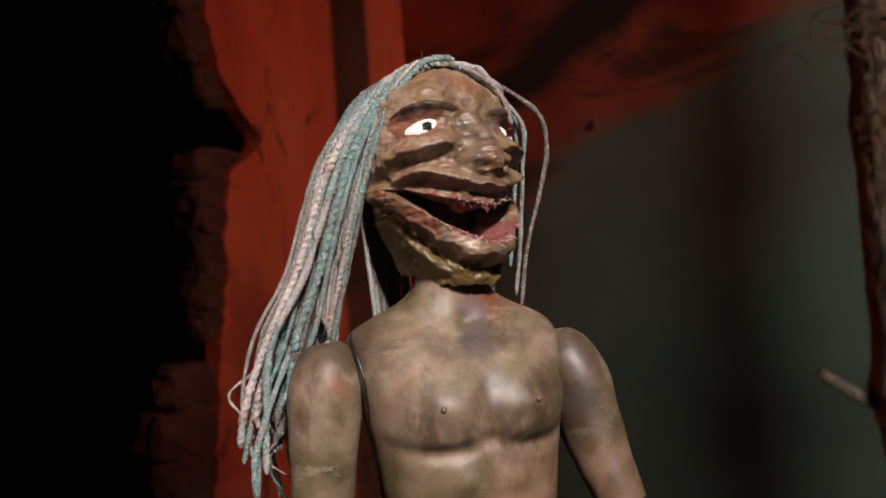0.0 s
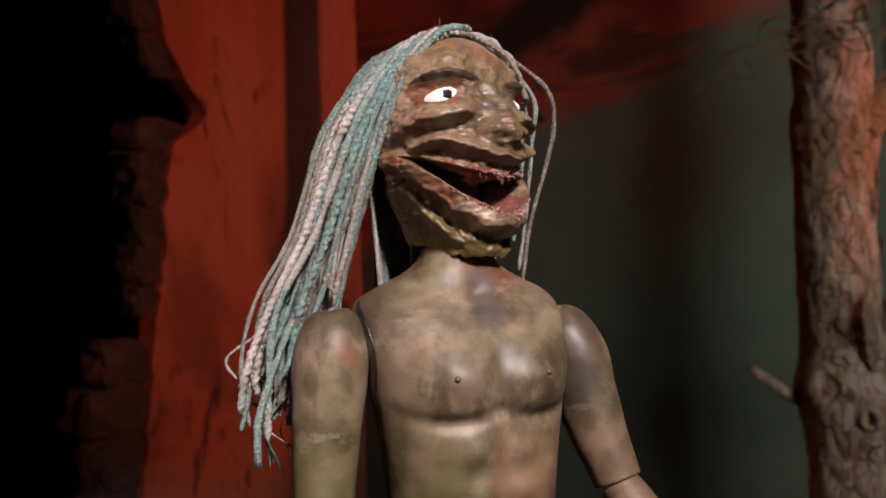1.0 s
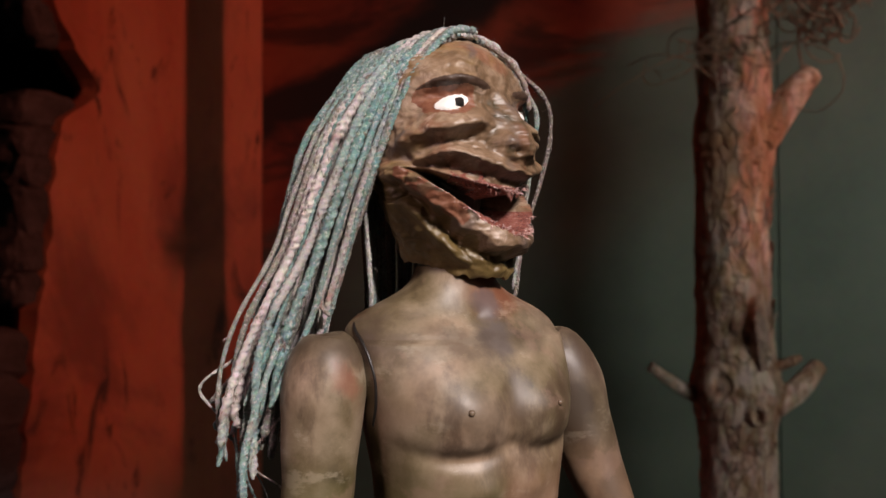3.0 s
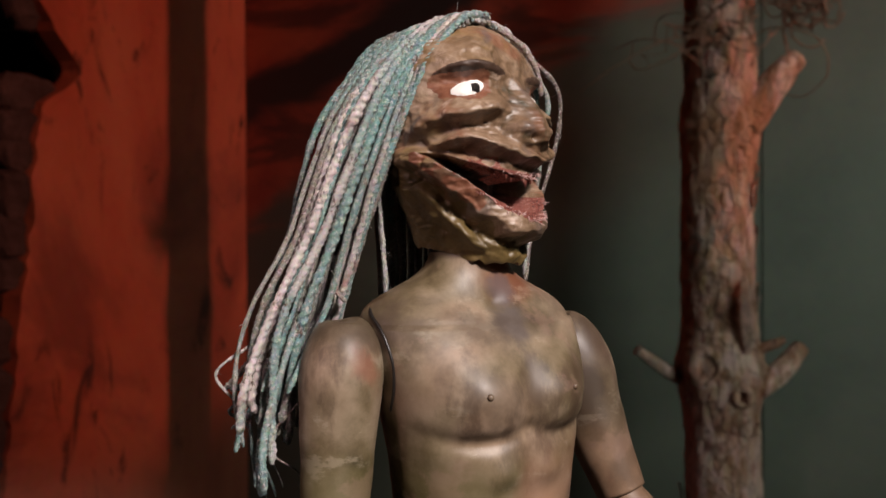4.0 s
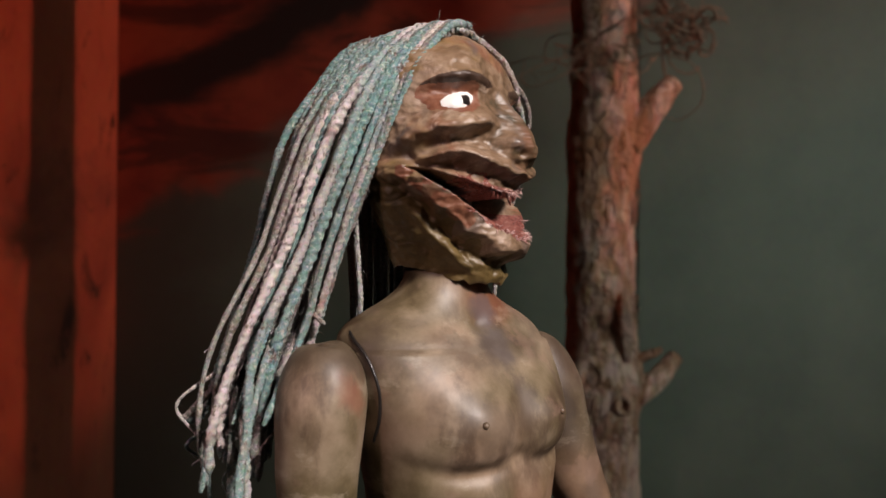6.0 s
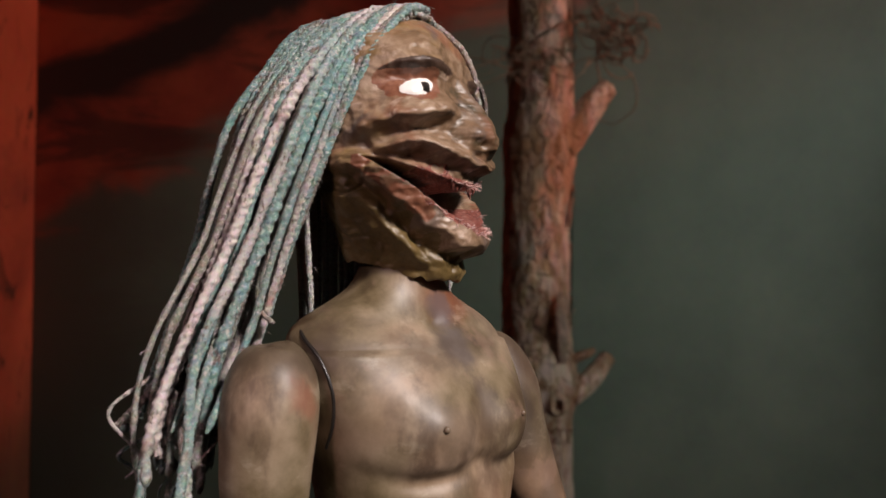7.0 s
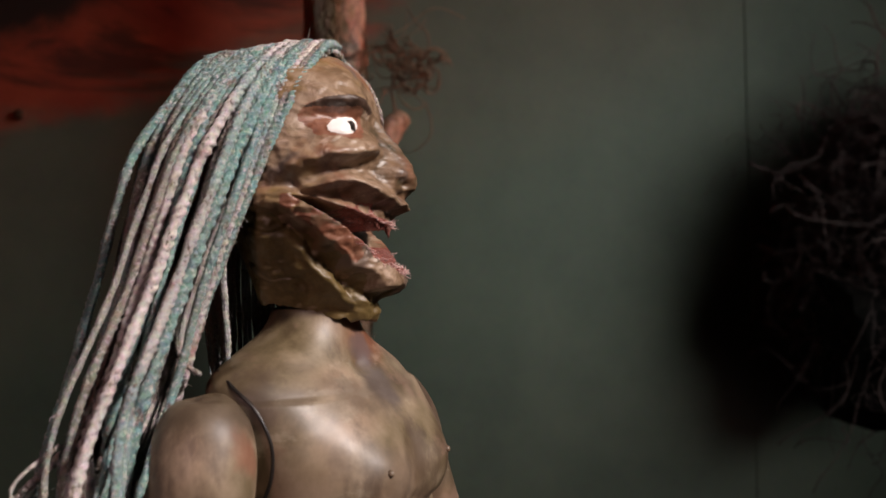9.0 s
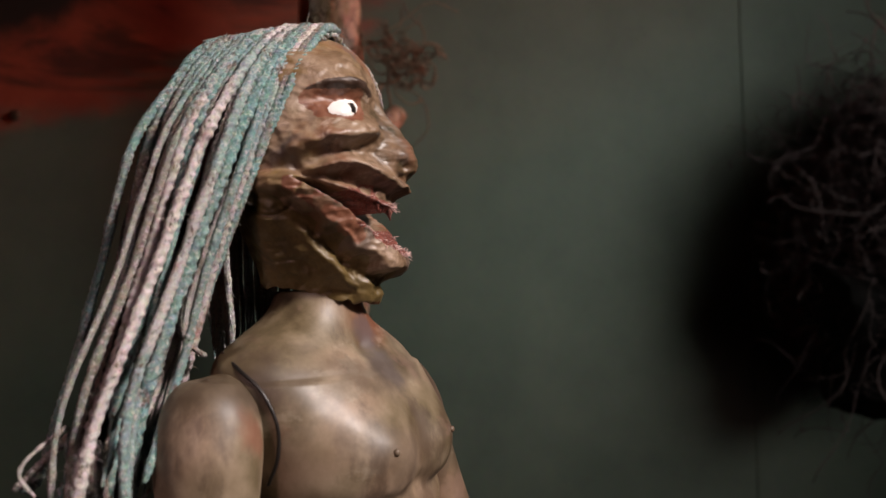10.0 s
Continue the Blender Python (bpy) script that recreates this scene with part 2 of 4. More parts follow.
    wash = step_node(n, l, noise_node(n, l, co, 21, 5, 0.6, None, 0.3).outputs["Fac"], 0.50, 0.64)
    colour = mix(n, l, math_node(n, l, "MULTIPLY", wash, 0.6), colour, (0.055, 0.037, 0.025))
    # handled patches where the paint has rubbed through to a pinkish grey
    rub = step_node(n, l, noise_node(n, l, co, 33, 6, 0.66).outputs["Fac"], 0.57, 0.63)
    colour = mix(n, l, math_node(n, l, "MULTIPLY", rub, 0.25), colour, (0.25, 0.155, 0.12))
    l.new(colour, b.inputs["Base Color"])
    worn = noise_node(n, l, co, 38, 6, 0.7)
    l.new(math_node(n, l, "ADD", 0.27, math_node(n, l, "MULTIPLY", worn.outputs["Fac"], 0.42)), b.inputs["Roughness"])
    b.inputs["Specular IOR Level"].default_value = 0.5
    bump(n, l, b, brush.outputs["Fac"], 0.25, 0.0005)
    return m


def hair_material():
    m, n, l, b = material("painted_cord")
    co = n.new("ShaderNodeTexCoord").outputs["Object"]
    island = n.new("ShaderNodeNewGeometry").outputs["Random Per Island"]
    r = ramp(n, [(0.0, (0.08, 0.06, 0.048)), (0.16, (0.27, 0.205, 0.175)), (0.30, (0.11, 0.11, 0.095)), (0.48, (0.52, 0.46, 0.44)), (0.62, (0.17, 0.175, 0.155)), (0.80, (0.42, 0.40, 0.39)), (0.90, (0.16, 0.13, 0.105)), (1.0, (0.15, 0.26, 0.25))])
    l.new(island, r.inputs[0])
    patch = noise_node(n, l, co, 30, 4, 0.6)
    zed = n.new("ShaderNodeSeparateXYZ")
    l.new(co, zed.inputs[0])
    crown = n.new("ShaderNodeVectorMath")
    crown.operation = "DISTANCE"
    l.new(co, crown.inputs[0])
    crown.inputs[1].default_value = (-0.0215, 0.300, 1.520)
    tips = math_node(n, l, "ADD", math_node(n, l, "SUBTRACT", 1.0, step_node(n, l, zed.outputs["Z"], 1.375, 1.435), True), math_node(n, l, "SUBTRACT", 1.0, step_node(n, l, crown.outputs["Value"], 0.006, 0.020), True))
    teal = step_node(n, l, math_node(n, l, "ADD", math_node(n, l, "ADD", patch.outputs["Fac"], math_node(n, l, "MULTIPLY", tips, 0.19)), math_node(n, l, "MULTIPLY", island, 0.12)), 0.585, 0.69)
    colour = mix(n, l, math_node(n, l, "MULTIPLY", teal, 0.7), r.outputs[0], (0.12, 0.25, 0.24))
    colour = mix(n, l, step_node(n, l, noise_node(n, l, co, 430, 4, 0.65, (1, 1, 0.4)).outputs["Fac"], 0.56, 0.68), colour, (0.09, 0.06, 0.045))
    pale = step_node(n, l, noise_node(n, l, co, 900, 4, 0.7, None, 0.5).outputs["Fac"], 0.50, 0.66)
    colour = mix(n, l, math_node(n, l, "MULTIPLY", pale, 0.55), colour, (0.66, 0.61, 0.58))
    rust = step_node(n, l, noise_node(n, l, co, 55, 4, 0.6).outputs["Fac"], 0.60, 0.70)
    colour = mix(n, l, math_node(n, l, "MULTIPLY", rust, 0.6), colour, (0.22, 0.075, 0.055))
    fine = noise_node(n, l, co, 520, 4, 0.7)
    colour = mix(n, l, 0.65, colour, fine.outputs["Color"], "SOFT_LIGHT")
    l.new(colour, b.inputs["Base Color"])
    b.inputs["Roughness"].default_value = 0.38
    b.inputs["Specular IOR Level"].default_value = 0.6
    fibre = noise_node(n, l, co, 900, 5, 0.7, (1, 1, 0.22), 0.6)
    bump(n, l, b, math_node(n, l, "ADD", fine.outputs["Fac"], fibre.outputs["Fac"]), 0.9, 0.0011)
    return m


MURAL, RED_WALL, BARK, SKIN, BODY, HAIR = mural_material(), red_wall_material(), bark_material(), skin_material(), body_material(), hair_material()
DARK_WALL = mottled("dark_plaster", (0.03, 0.03, 0.033), (0.045, 0.043, 0.047), (0.065, 0.06, 0.06), 2.5, 0.85, 0.4, 0.003)
FLOOR = mottled("dark_concrete", (0.05, 0.047, 0.045), (0.08, 0.075, 0.07), (0.12, 0.11, 0.10), 3.0, 0.8, 0.4, 0.003)
STONE = mottled("grey_foam_stone", (0.03, 0.025, 0.028), (0.08, 0.068, 0.075), (0.19, 0.16, 0.165), 9, 0.85, 0.8, 0.008)
PLINTH = mottled("black_wood", (0.02, 0.018, 0.016), (0.03, 0.027, 0.024), (0.05, 0.045, 0.04), 6, 0.6, 0.3, 0.001)
IRON = mottled("rusty_iron", (0.05, 0.03, 0.025), (0.12, 0.07, 0.05), (0.2, 0.13, 0.1), 120, 0.55, 0.4, 0.0005, None, 0.6)
MOSS = mottled("dry_fibre", (0.10, 0.065, 0.045), (0.24, 0.16, 0.11), (0.38, 0.28, 0.20), 12, 0.8, 0.3, 0.0005)
MOSS_DARK = mottled("dark_dry_fibre", (0.06, 0.036, 0.04), (0.14, 0.088, 0.095), (0.30, 0.20, 0.20), 12, 0.8, 0.3, 0.0005)
SHADE_CORE = mottled("shade_core_black", (0.008, 0.006, 0.006), (0.014, 0.010, 0.011), (0.03, 0.02, 0.02), 30, 0.95, 0.9, 0.01)
EYE_WHITE = mottled("eye_paint", (0.72, 0.70, 0.66), (0.80, 0.78, 0.75), (0.84, 0.83, 0.80), 150, 0.3, 0.1, 0.0003)
# paint of the pupils, and the shade in the mouth and the shoulder gap
BLACK = mottled("black_paint_and_shade", (0.008, 0.006, 0.006), (0.012, 0.01, 0.009), (0.02, 0.016, 0.014), 150, 0.35, 0.2, 0.0003)
BROWN = mottled("reddish_brown_paint", (0.075, 0.026, 0.013), (0.17, 0.067, 0.037), (0.27, 0.155, 0.10), 110, 0.4, 0.3, 0.0005)
BROW = mottled("dark_brown_paint", (0.028, 0.015, 0.01), (0.05, 0.028, 0.018), (0.09, 0.055, 0.035), 180, 0.45, 0.3, 0.0005)
OCHRE = mottled("ochre_brown_paint", (0.045, 0.03, 0.01), (0.12, 0.08, 0.028), (0.21, 0.15, 0.065), 90, 0.4, 0.3, 0.0006)
WAX = mottled("pale_pink_wax", (0.42, 0.20, 0.18), (0.58, 0.40, 0.37), (0.70, 0.58, 0.55), 200, 0.35, 0.2, 0.0003)
LIP = mottled("pink_wax", (0.10, 0.022, 0.018), (0.24, 0.085, 0.065), (0.52, 0.38, 0.34), 110, 0.22, 0.9, 0.0014)


# ---- mesh helpers ----
def part(name, bm, mat, parent=None, label="", matrix=None, smooth=False):
    me = bpy.data.meshes.new(name)
    bmesh.ops.recalc_face_normals(bm, faces=bm.faces)
    bm.to_mesh(me)
    bm.free()
    me.materials.append(mat)
    if smooth:
        me.polygons.foreach_set("use_smooth", [True] * len(me.polygons))
    ob = new(name, me)
    if matrix is not None:
        ob.matrix_world = matrix
    if parent is not None:
        ob.parent = parent
    if label:
        tagged(ob, label)
    return ob


def box_bm(lo, hi, bevel=0.0):
    bm = bmesh.new()
    bmesh.ops.create_cube(bm, size=1)
    for v in bm.verts:
        v.co = Vector([a + (c + 0.5) * (b - a) for a, b, c in zip(lo, hi, v.co)])
    if bevel:
        bmesh.ops.bevel(bm, geom=bm.edges[:], offset=bevel, segments=2, affect="EDGES", profile=0.7)
    return bm


def tube_rings(points, radii, sides, twist=0.0, plies=0, ply=0.0, squash=1.0):
    """Vertices and faces of a closed tube along points; plies twist round it like the yarns of a cord."""
    pts = [Vector(p) for p in points]
    verts, faces = [], []
    normal = Vector((0.31, 0.91, 0.17))
    run = 0.0
    for i, p in enumerate(pts):
        d = (pts[min(i + 1, len(pts) - 1)] - pts[max(i - 1, 0)]).normalized()
        normal = (normal - d * normal.dot(d)).normalized()
        side = d.cross(normal)
        run += (p - pts[i - 1]).length if i else 0.0
        for k in range(sides):
            a = 2 * math.pi * k / sides
            r = radii[i] * (1 + ply * math.cos(plies * (a - twist * run)))
            verts.append(p + (normal * math.cos(a) + side * math.sin(a) * squash) * r)
    for i in range(len(pts) - 1):
        for k in range(sides):
            a, b = i * sides + k, i * sides + (k + 1) % sides
            faces.append((a, b, b + sides, a + sides))
    faces.append(tuple(range(sides - 1, -1, -1)))
    faces.append(tuple(range((len(pts) - 1) * sides, len(pts) * sides)))
    return verts, faces


def smooth_path(ctrl, n):
    """A Catmull-Rom line through the control points, n points in all."""
    c = [Vector(p) for p in ctrl]
    c = [2 * c[0] - c[1], *c, 2 * c[-1] - c[-2]]
    out = []
    for i in range(n):
        t = i / (n - 1) * (len(c) - 3)
        k = min(int(t), len(c) - 4)
        t -= k
        a, b, d, e = c[k:k + 4]
        out.append(0.5 * (2 * b + (d - a) * t + (2 * a - 5 * b + 4 * d - e) * t * t + (3 * b - a - 3 * d + e) * t ** 3))
    return out


def mesh_of(name, verts, faces, mats, indices=None, smooth=True):
    me = bpy.data.meshes.new(name)
    me.from_pydata([tuple(v) for v in verts], [], faces)
    for m in mats:
        me.materials.append(m)
    if indices is not None:
        me.polygons.foreach_set("material_index", indices)
    me.polygons.foreach_set("use_smooth", [smooth] * len(me.polygons))
    me.update()
    return me


# ---- the set: floor, walls, ceiling ----
def wall_box(name, lo, hi, mat, label, category="wall"):
    return tagged(part(name, box_bm(lo, hi), mat, None, "", SET), label, category, "", "structure")


wall_box("floor", (-2.0, -4.0, -0.1), (7.2, 0.2, 0.0), FLOOR, "dark grey concrete floor of the dim set", "floor")
wall_box("ceiling", (-2.0, -4.0, 3.5), (7.2, 0.2, 3.6), DARK_WALL, "dark painted ceiling above the set", "ceiling")
wall_box("wall_rear", (-2.0, -4.1, 0.0), (7.2, -4.0, 3.5), DARK_WALL, "dark plain wall closing the room")
wall_box("wall_right", (7.2, -4.0, 0.0), (7.3, 0.2, 3.5), DARK_WALL, "dark plain side wall closing the room")
wall_box("wall_far_dark", (-2.1, -4.0, 0.0), (-2.0, 0.2, 3.5), DARK_WALL, "black wall in the dark beyond the broken opening")

back = wall_box("wall_back", (-2.0, 0.012, 0.0), (7.2, 0.2, 3.5), DARK_WALL, "back wall clad with painted mural panels in red and grey green")
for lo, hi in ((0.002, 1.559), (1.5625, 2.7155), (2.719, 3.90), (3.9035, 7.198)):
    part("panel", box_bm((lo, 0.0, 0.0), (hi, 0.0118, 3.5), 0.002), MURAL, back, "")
for o in back.children:
    o.matrix_parent_inverse = Matrix()


def broken_edge(z):
    """Distance of the torn edge of the red wall from the corner, at a height."""
    s = float(np.interp(z, (0.0, 0.9, 1.15, 1.27, 1.33, 1.50, 1.70, 1.80, 1.86, 1.89, 1.95, 2.05, 2.2, 3.5), (0.90, 0.88, 0.86, 0.85, 0.84, 0.81, 0.80, 0.77, 0.68, 0.66, 0.73, 0.80, 0.83, 0.95)))
    return s + 0.020 * noise.noise(Vector((z * 14, 3.1, 0.0))) + 0.010 * noise.noise(Vector((z * 47, 7.7, 0.0)))


def red_wall():
    bm = bmesh.new()
    rows = 180
    grid = []
    for i in range(rows + 1):
        z = 3.5 * i / rows
        e = broken_edge(z)
        row = []
        for x, y in ((0.0, 0.0), (0.0, -0.2), (0.0, -0.4), (0.0, -e + 0.03), (-0.006, -e), (-0.05, -e - 0.012), (-0.11, -e + 0.02), (-0.11, 0.0)):
            row.append(bm.verts.new((x + 0.004 * noise.noise(Vector((y * 6, z * 6, 1.0))) * (y < -0.1), y, z)))
        grid.append(row)
    for a, b in zip(grid, grid[1:]):
        for k in range(len(a)):
            j = (k + 1) % len(a)
            bm.faces.new((a[k], a[j], b[j], b[k]))
    bm.faces.new(grid[0])
    bm.faces.new(grid[-1][::-1])
    return tagged(part("wall_left", bm, RED_WALL, None, "", SET), "red painted plaster wall with a torn, broken edge", "wall", "", "structure")


left = red_wall()


def stone_bm(size, seed):
    bm = bmesh.new()
    bmesh.ops.create_icosphere(bm, subdivisions=3, radius=1.0)
    for v in bm.verts:
        c = v.co.copy()
        c = Vector([math.copysign(abs(k) ** 0.62, k) for k in c])
        k = 1 + 0.22 * noise.noise(c * 1.7 + Vector((seed, 0, 0))) + 0.12 * noise.noise(c * 4.5 + Vector((0, seed, 0)))
        v.co = Vector((c.x * size[0], c.y * size[1], c.z * size[2])) * k
    return bm


rng = random.Random(5)
zs = [(1.80, 0.085, 0.055), (1.73, 0.07, 0.05), (1.66, 0.06, 0.06), (1.57, 0.05, 0.065), (1.47, 0.055, 0.06), (1.39, 0.05, 0.045), (1.24, 0.11, 0.06), (1.13, 0.12, 0.07), (1.01, 0.10, 0.07), (0.88, 0.12, 0.08), (2.02, 0.05, 0.06), (2.14, 0.06, 0.07), (2.27, 0.06, 0.08)]
for k, (z, w, h) in enumerate(zs):
    ob = part("stone", stone_bm((0.06, w, h), k * 3.7), STONE, left, "", None, False)
    ob.matrix_basis = pose(-0.075, -broken_edge(z) - w * 0.35, z, rng.uniform(-12, 12), rng.uniform(-8, 8), rng.uniform(-10, 10))


# ---- nail in the back wall ----
def nail():
    bm = bmesh.new()
    profile = [(0.0, 0.003), (0.012, 0.0045), (0.014, 0.012), (0.018, 0.015), (0.023, 0.013), (0.026, 0.006)]
    rings = [[bm.verts.new((r * math.cos(a), -d, r * math.sin(a))) for a in [2 * math.pi * k / 14 for k in range(14)]] for d, r in profile]
    for a, b in zip(rings, rings[1:]):
        for k in range(14):
            bm.faces.new((a[k], a[(k + 1) % 14], b[(k + 1) % 14], b[k]))
    bm.faces.new(rings[-1])
    return tagged(part("nail", bm, IRON, None, "", SET @ pose(0.685, 0.0, 1.89), True), "rusty round nail head in the mural wall", "nail")


nail()


# ---- pine trunk ----
TREE = SET @ pose(1.468, -0.42, 0.0)


def bark_tube(ctrl, r0, r1, n, sides, seed, knots=()):
    pts = smooth_path(ctrl, n)
    radii = []
    for i, p in enumerate(pts):
        r = r0 + (r1 - r0) * i / (n - 1)
        for kz, kr, kw in knots:
            r += kr * math.exp(-((p.z - kz) / kw) ** 2)
        radii.append(r)
    v, f = tube_rings(pts, radii, sides)
    for p in v:
        ax = min(pts, key=lambda q: abs(q.z - p.z) + (q - p).length * 0.1)
        d = p - ax
        a = math.atan2(d.y, d.x)
        q = Vector((math.cos(a) * 4.0, math.sin(a) * 4.0, p.z * 15 + seed))
        plate = noise.noise(q) * 0.5 + noise.noise(q * 2.3) * 0.35 + max(0, noise.noise(q * 3.7)) * 0.5
        p += d * 0.11 * plate
    return v, f


def pine_trunk():
    root = new("pine_trunk")
    root.matrix_world = TREE
    tagged(root, "bare pine trunk with flaking orange grey bark and snapped stubs", "tree trunk")
    v, f = bark_tube([(0.02, 0, 0.0), (0.012, 0, 0.6), (0.0, 0, 1.1), (-0.008, 0.0, 1.5), (0.0, 0, 1.8), (-0.012, 0, 2.2), (-0.02, 0, 2.85)], 0.079, 0.063, 360, 64, 2.0, ((1.19, 0.016, 0.06), (1.70, 0.010, 0.07)))
    trunk = new("trunk", mesh_of("trunk", v, f, [BARK]))
    trunk.parent = root
    for ctrl, r0, r1, lab in (
        ([(0.04, -0.02, 1.69), (0.085, -0.005, 1.75), (0.12, 0.02, 1.80), (0.145, 0.04, 1.83)], 0.038, 0.022, "short snapped upper branch"),
        ([(-0.06, -0.02, 1.165), (-0.105, -0.05, 1.19), (-0.16, -0.09, 1.235)], 0.018, 0.010, "thin broken stub"),
        ([(0.06, -0.01, 1.16), (0.11, 0.02, 1.185), (0.155, 0.06, 1.235)], 0.032, 0.017, "snapped grey stub"),
        ([(0.07, -0.01, 1.235), (0.105, -0.02, 1.252), (0.12, -0.02, 1.26)], 0.012, 0.006, "tiny twig"),
    ):
        v, f = bark_tube(ctrl, r0, r1, 30, 14, r0 * 99)
        b = new("branch", mesh_of("branch", v, f, [BARK]))
        b.parent = root
        tagged(b, lab)
    # grown-over knots, hollow in the middle, and a long lifted strip of bark beside them
    for x, z, r, lab in ((-0.028, 1.205, 0.027, "hollow knot with an ochre rim"), (0.040, 1.150, 0.014, "small round knot")):
        bm = bmesh.new()
        y = -math.sqrt(0.094 ** 2 - x * x)
        rings = []
        for rad, out in ((1.5, 0.012), (1.25, 0.001), (1.0, -0.005), (0.8, -0.003), (0.55, 0.008), (0.25, 0.014)):
            rings.append([bm.verts.new((x + r * rad * (1 + 0.14 * noise.noise(Vector((math.cos(a) * 2, math.sin(a) * 2, z * 9)))) * math.cos(a), y + out, z + r * rad * 1.25 * (1 + 0.14 * noise.noise(Vector((math.cos(a) * 2 + 5, math.sin(a) * 2, z * 9)))) * math.sin(a))) for a in [2 * math.pi * k / 22 for k in range(22)]])
        for p, q in zip(rings, rings[1:]):
            for k in range(22):
                bm.faces.new((p[k], p[(k + 1) % 22], q[(k + 1) % 22], q[k]))
        bm.faces.new(rings[-1])
        part("knot", bm, BARK, root, lab, None, True)
    bm = bmesh.new()
    rows = []
    for i in range(13):
        z, t = 1.235 + 0.15 * i / 12, i / 12
        a0 = -0.95 - 0.10 * t + 0.05 * noise.noise(Vector((z * 30, 0, 0)))
        half = 0.20 * math.sin(math.pi * (0.12 + 0.8 * t))
        rows.append([bm.verts.new(((0.088 + lift) * math.cos(a0 + half * e), (0.088 + lift) * math.sin(a0 + half * e), z)) for e, lift in ((-1, 0.012 * math.sin(math.pi * t)), (0, 0.006), (1, 0.0))])
    for p, q in zip(rows, rows[1:]):
        for k in range(2):
            bm.faces.new((p[k], p[k + 1], q[k + 1], q[k]))
    bmesh.ops.solidify(bm, geom=bm.faces[:], thickness=0.003)
    part("bark_strip", bm, BARK, root, "long strip of bark peeling away")
    # lifted plates of bark
    rr = random.Random(11)
    for k in range(70):
        z, a = rr.uniform(0.75, 2.3), rr.uniform(-math.pi, math.pi)
        h, w = rr.uniform(0.015, 0.05), rr.uniform(0.010, 0.022)
        bm = bmesh.new()
        rows = []
        for i in range(5):
            row = []
            for j in range(4):
                t, s = i / 4 - 0.5, j / 3 - 0.5
                wob = 0.25 * noise.noise(Vector((t * 3 + k, s * 3, 0)))
                ang = a + (s * (1 - abs(t) * 0.7) + wob) * w / 0.09 * 2
                r = 0.079 - 0.0115 * z / 2 + 0.003 + 0.006 * (t + 0.5) ** 2 * rr.uniform(0.4, 1.3)
                row.append(bm.verts.new((r * math.cos(ang) - 0.003, r * math.sin(ang), z + t * h * 1.6)))
            rows.append(row)
        for p, q in zip(rows, rows[1:]):
            for j in range(3):
                bm.faces.new((p[j], p[j + 1], q[j + 1], q[j]))
        bmesh.ops.solidify(bm, geom=bm.faces[:], thickness=0.0025)
        part("bark_plate", bm, BARK, root)
    return root


pine_trunk()


def fibre_clump(name, centre, radius, count, seed, label, thick=0.0011, squash=(1, 1, 1), mat=None, loops=1.0, lean=0.0):
    """A loose tangle of curling dry fibres."""
    rr = random.Random(seed)
    verts, faces = [], []
    for _ in range(count):
        d = Vector((rr.gauss(0, 1), rr.gauss(0, 1), rr.gauss(0, 1))).normalized() * radius * rr.random() ** 0.45
        p = Vector([a * s for a, s in zip(d, squash)])
        heading = Vector((rr.gauss(0, 1), rr.gauss(0, 1), rr.gauss(0, 1))).normalized()
        axis = Vector((rr.gauss(0, 1), rr.gauss(0, 1), rr.gauss(0, 1))).normalized()
        turn, pts = rr.uniform(0.1, 0.5) * loops, [p.copy()]
        step = radius * rr.uniform(0.05, 0.11)
        for _k in range(rr.randint(8, 18)):
            heading = (Matrix.Rotation(turn, 3, axis) @ heading).normalized()
            axis = (axis + 0.25 * Vector((rr.gauss(0, 1), rr.gauss(0, 1), rr.gauss(0, 1)))).normalized()
            p = p + heading * step
            pts.append(p.copy())
        v, f = tube_rings(pts, [thick * rr.uniform(0.6, 1.4)] * len(pts), 4)
        faces += [tuple(i + len(verts) for i in q) for q in f]
        verts += v
    ob = new(name, mesh_of(name, verts, faces, [mat or MOSS]))
    ob.matrix_world = SET @ pose(*centre, 0, lean, 0)
    return tagged(ob, label, "moss", "", "stuff")


fibre_clump("moss_tuft", (1.612, -0.46, 1.93), 0.075, 70, 1, "tuft of dry brown fibre caught on the upper branch", 0.0022)
fibre_clump("moss_tuft", (1.455, -0.50, 1.86), 0.10, 26, 2, "few loose dry fibres curling off the trunk", 0.0016, (1.2, 0.5, 0.4))


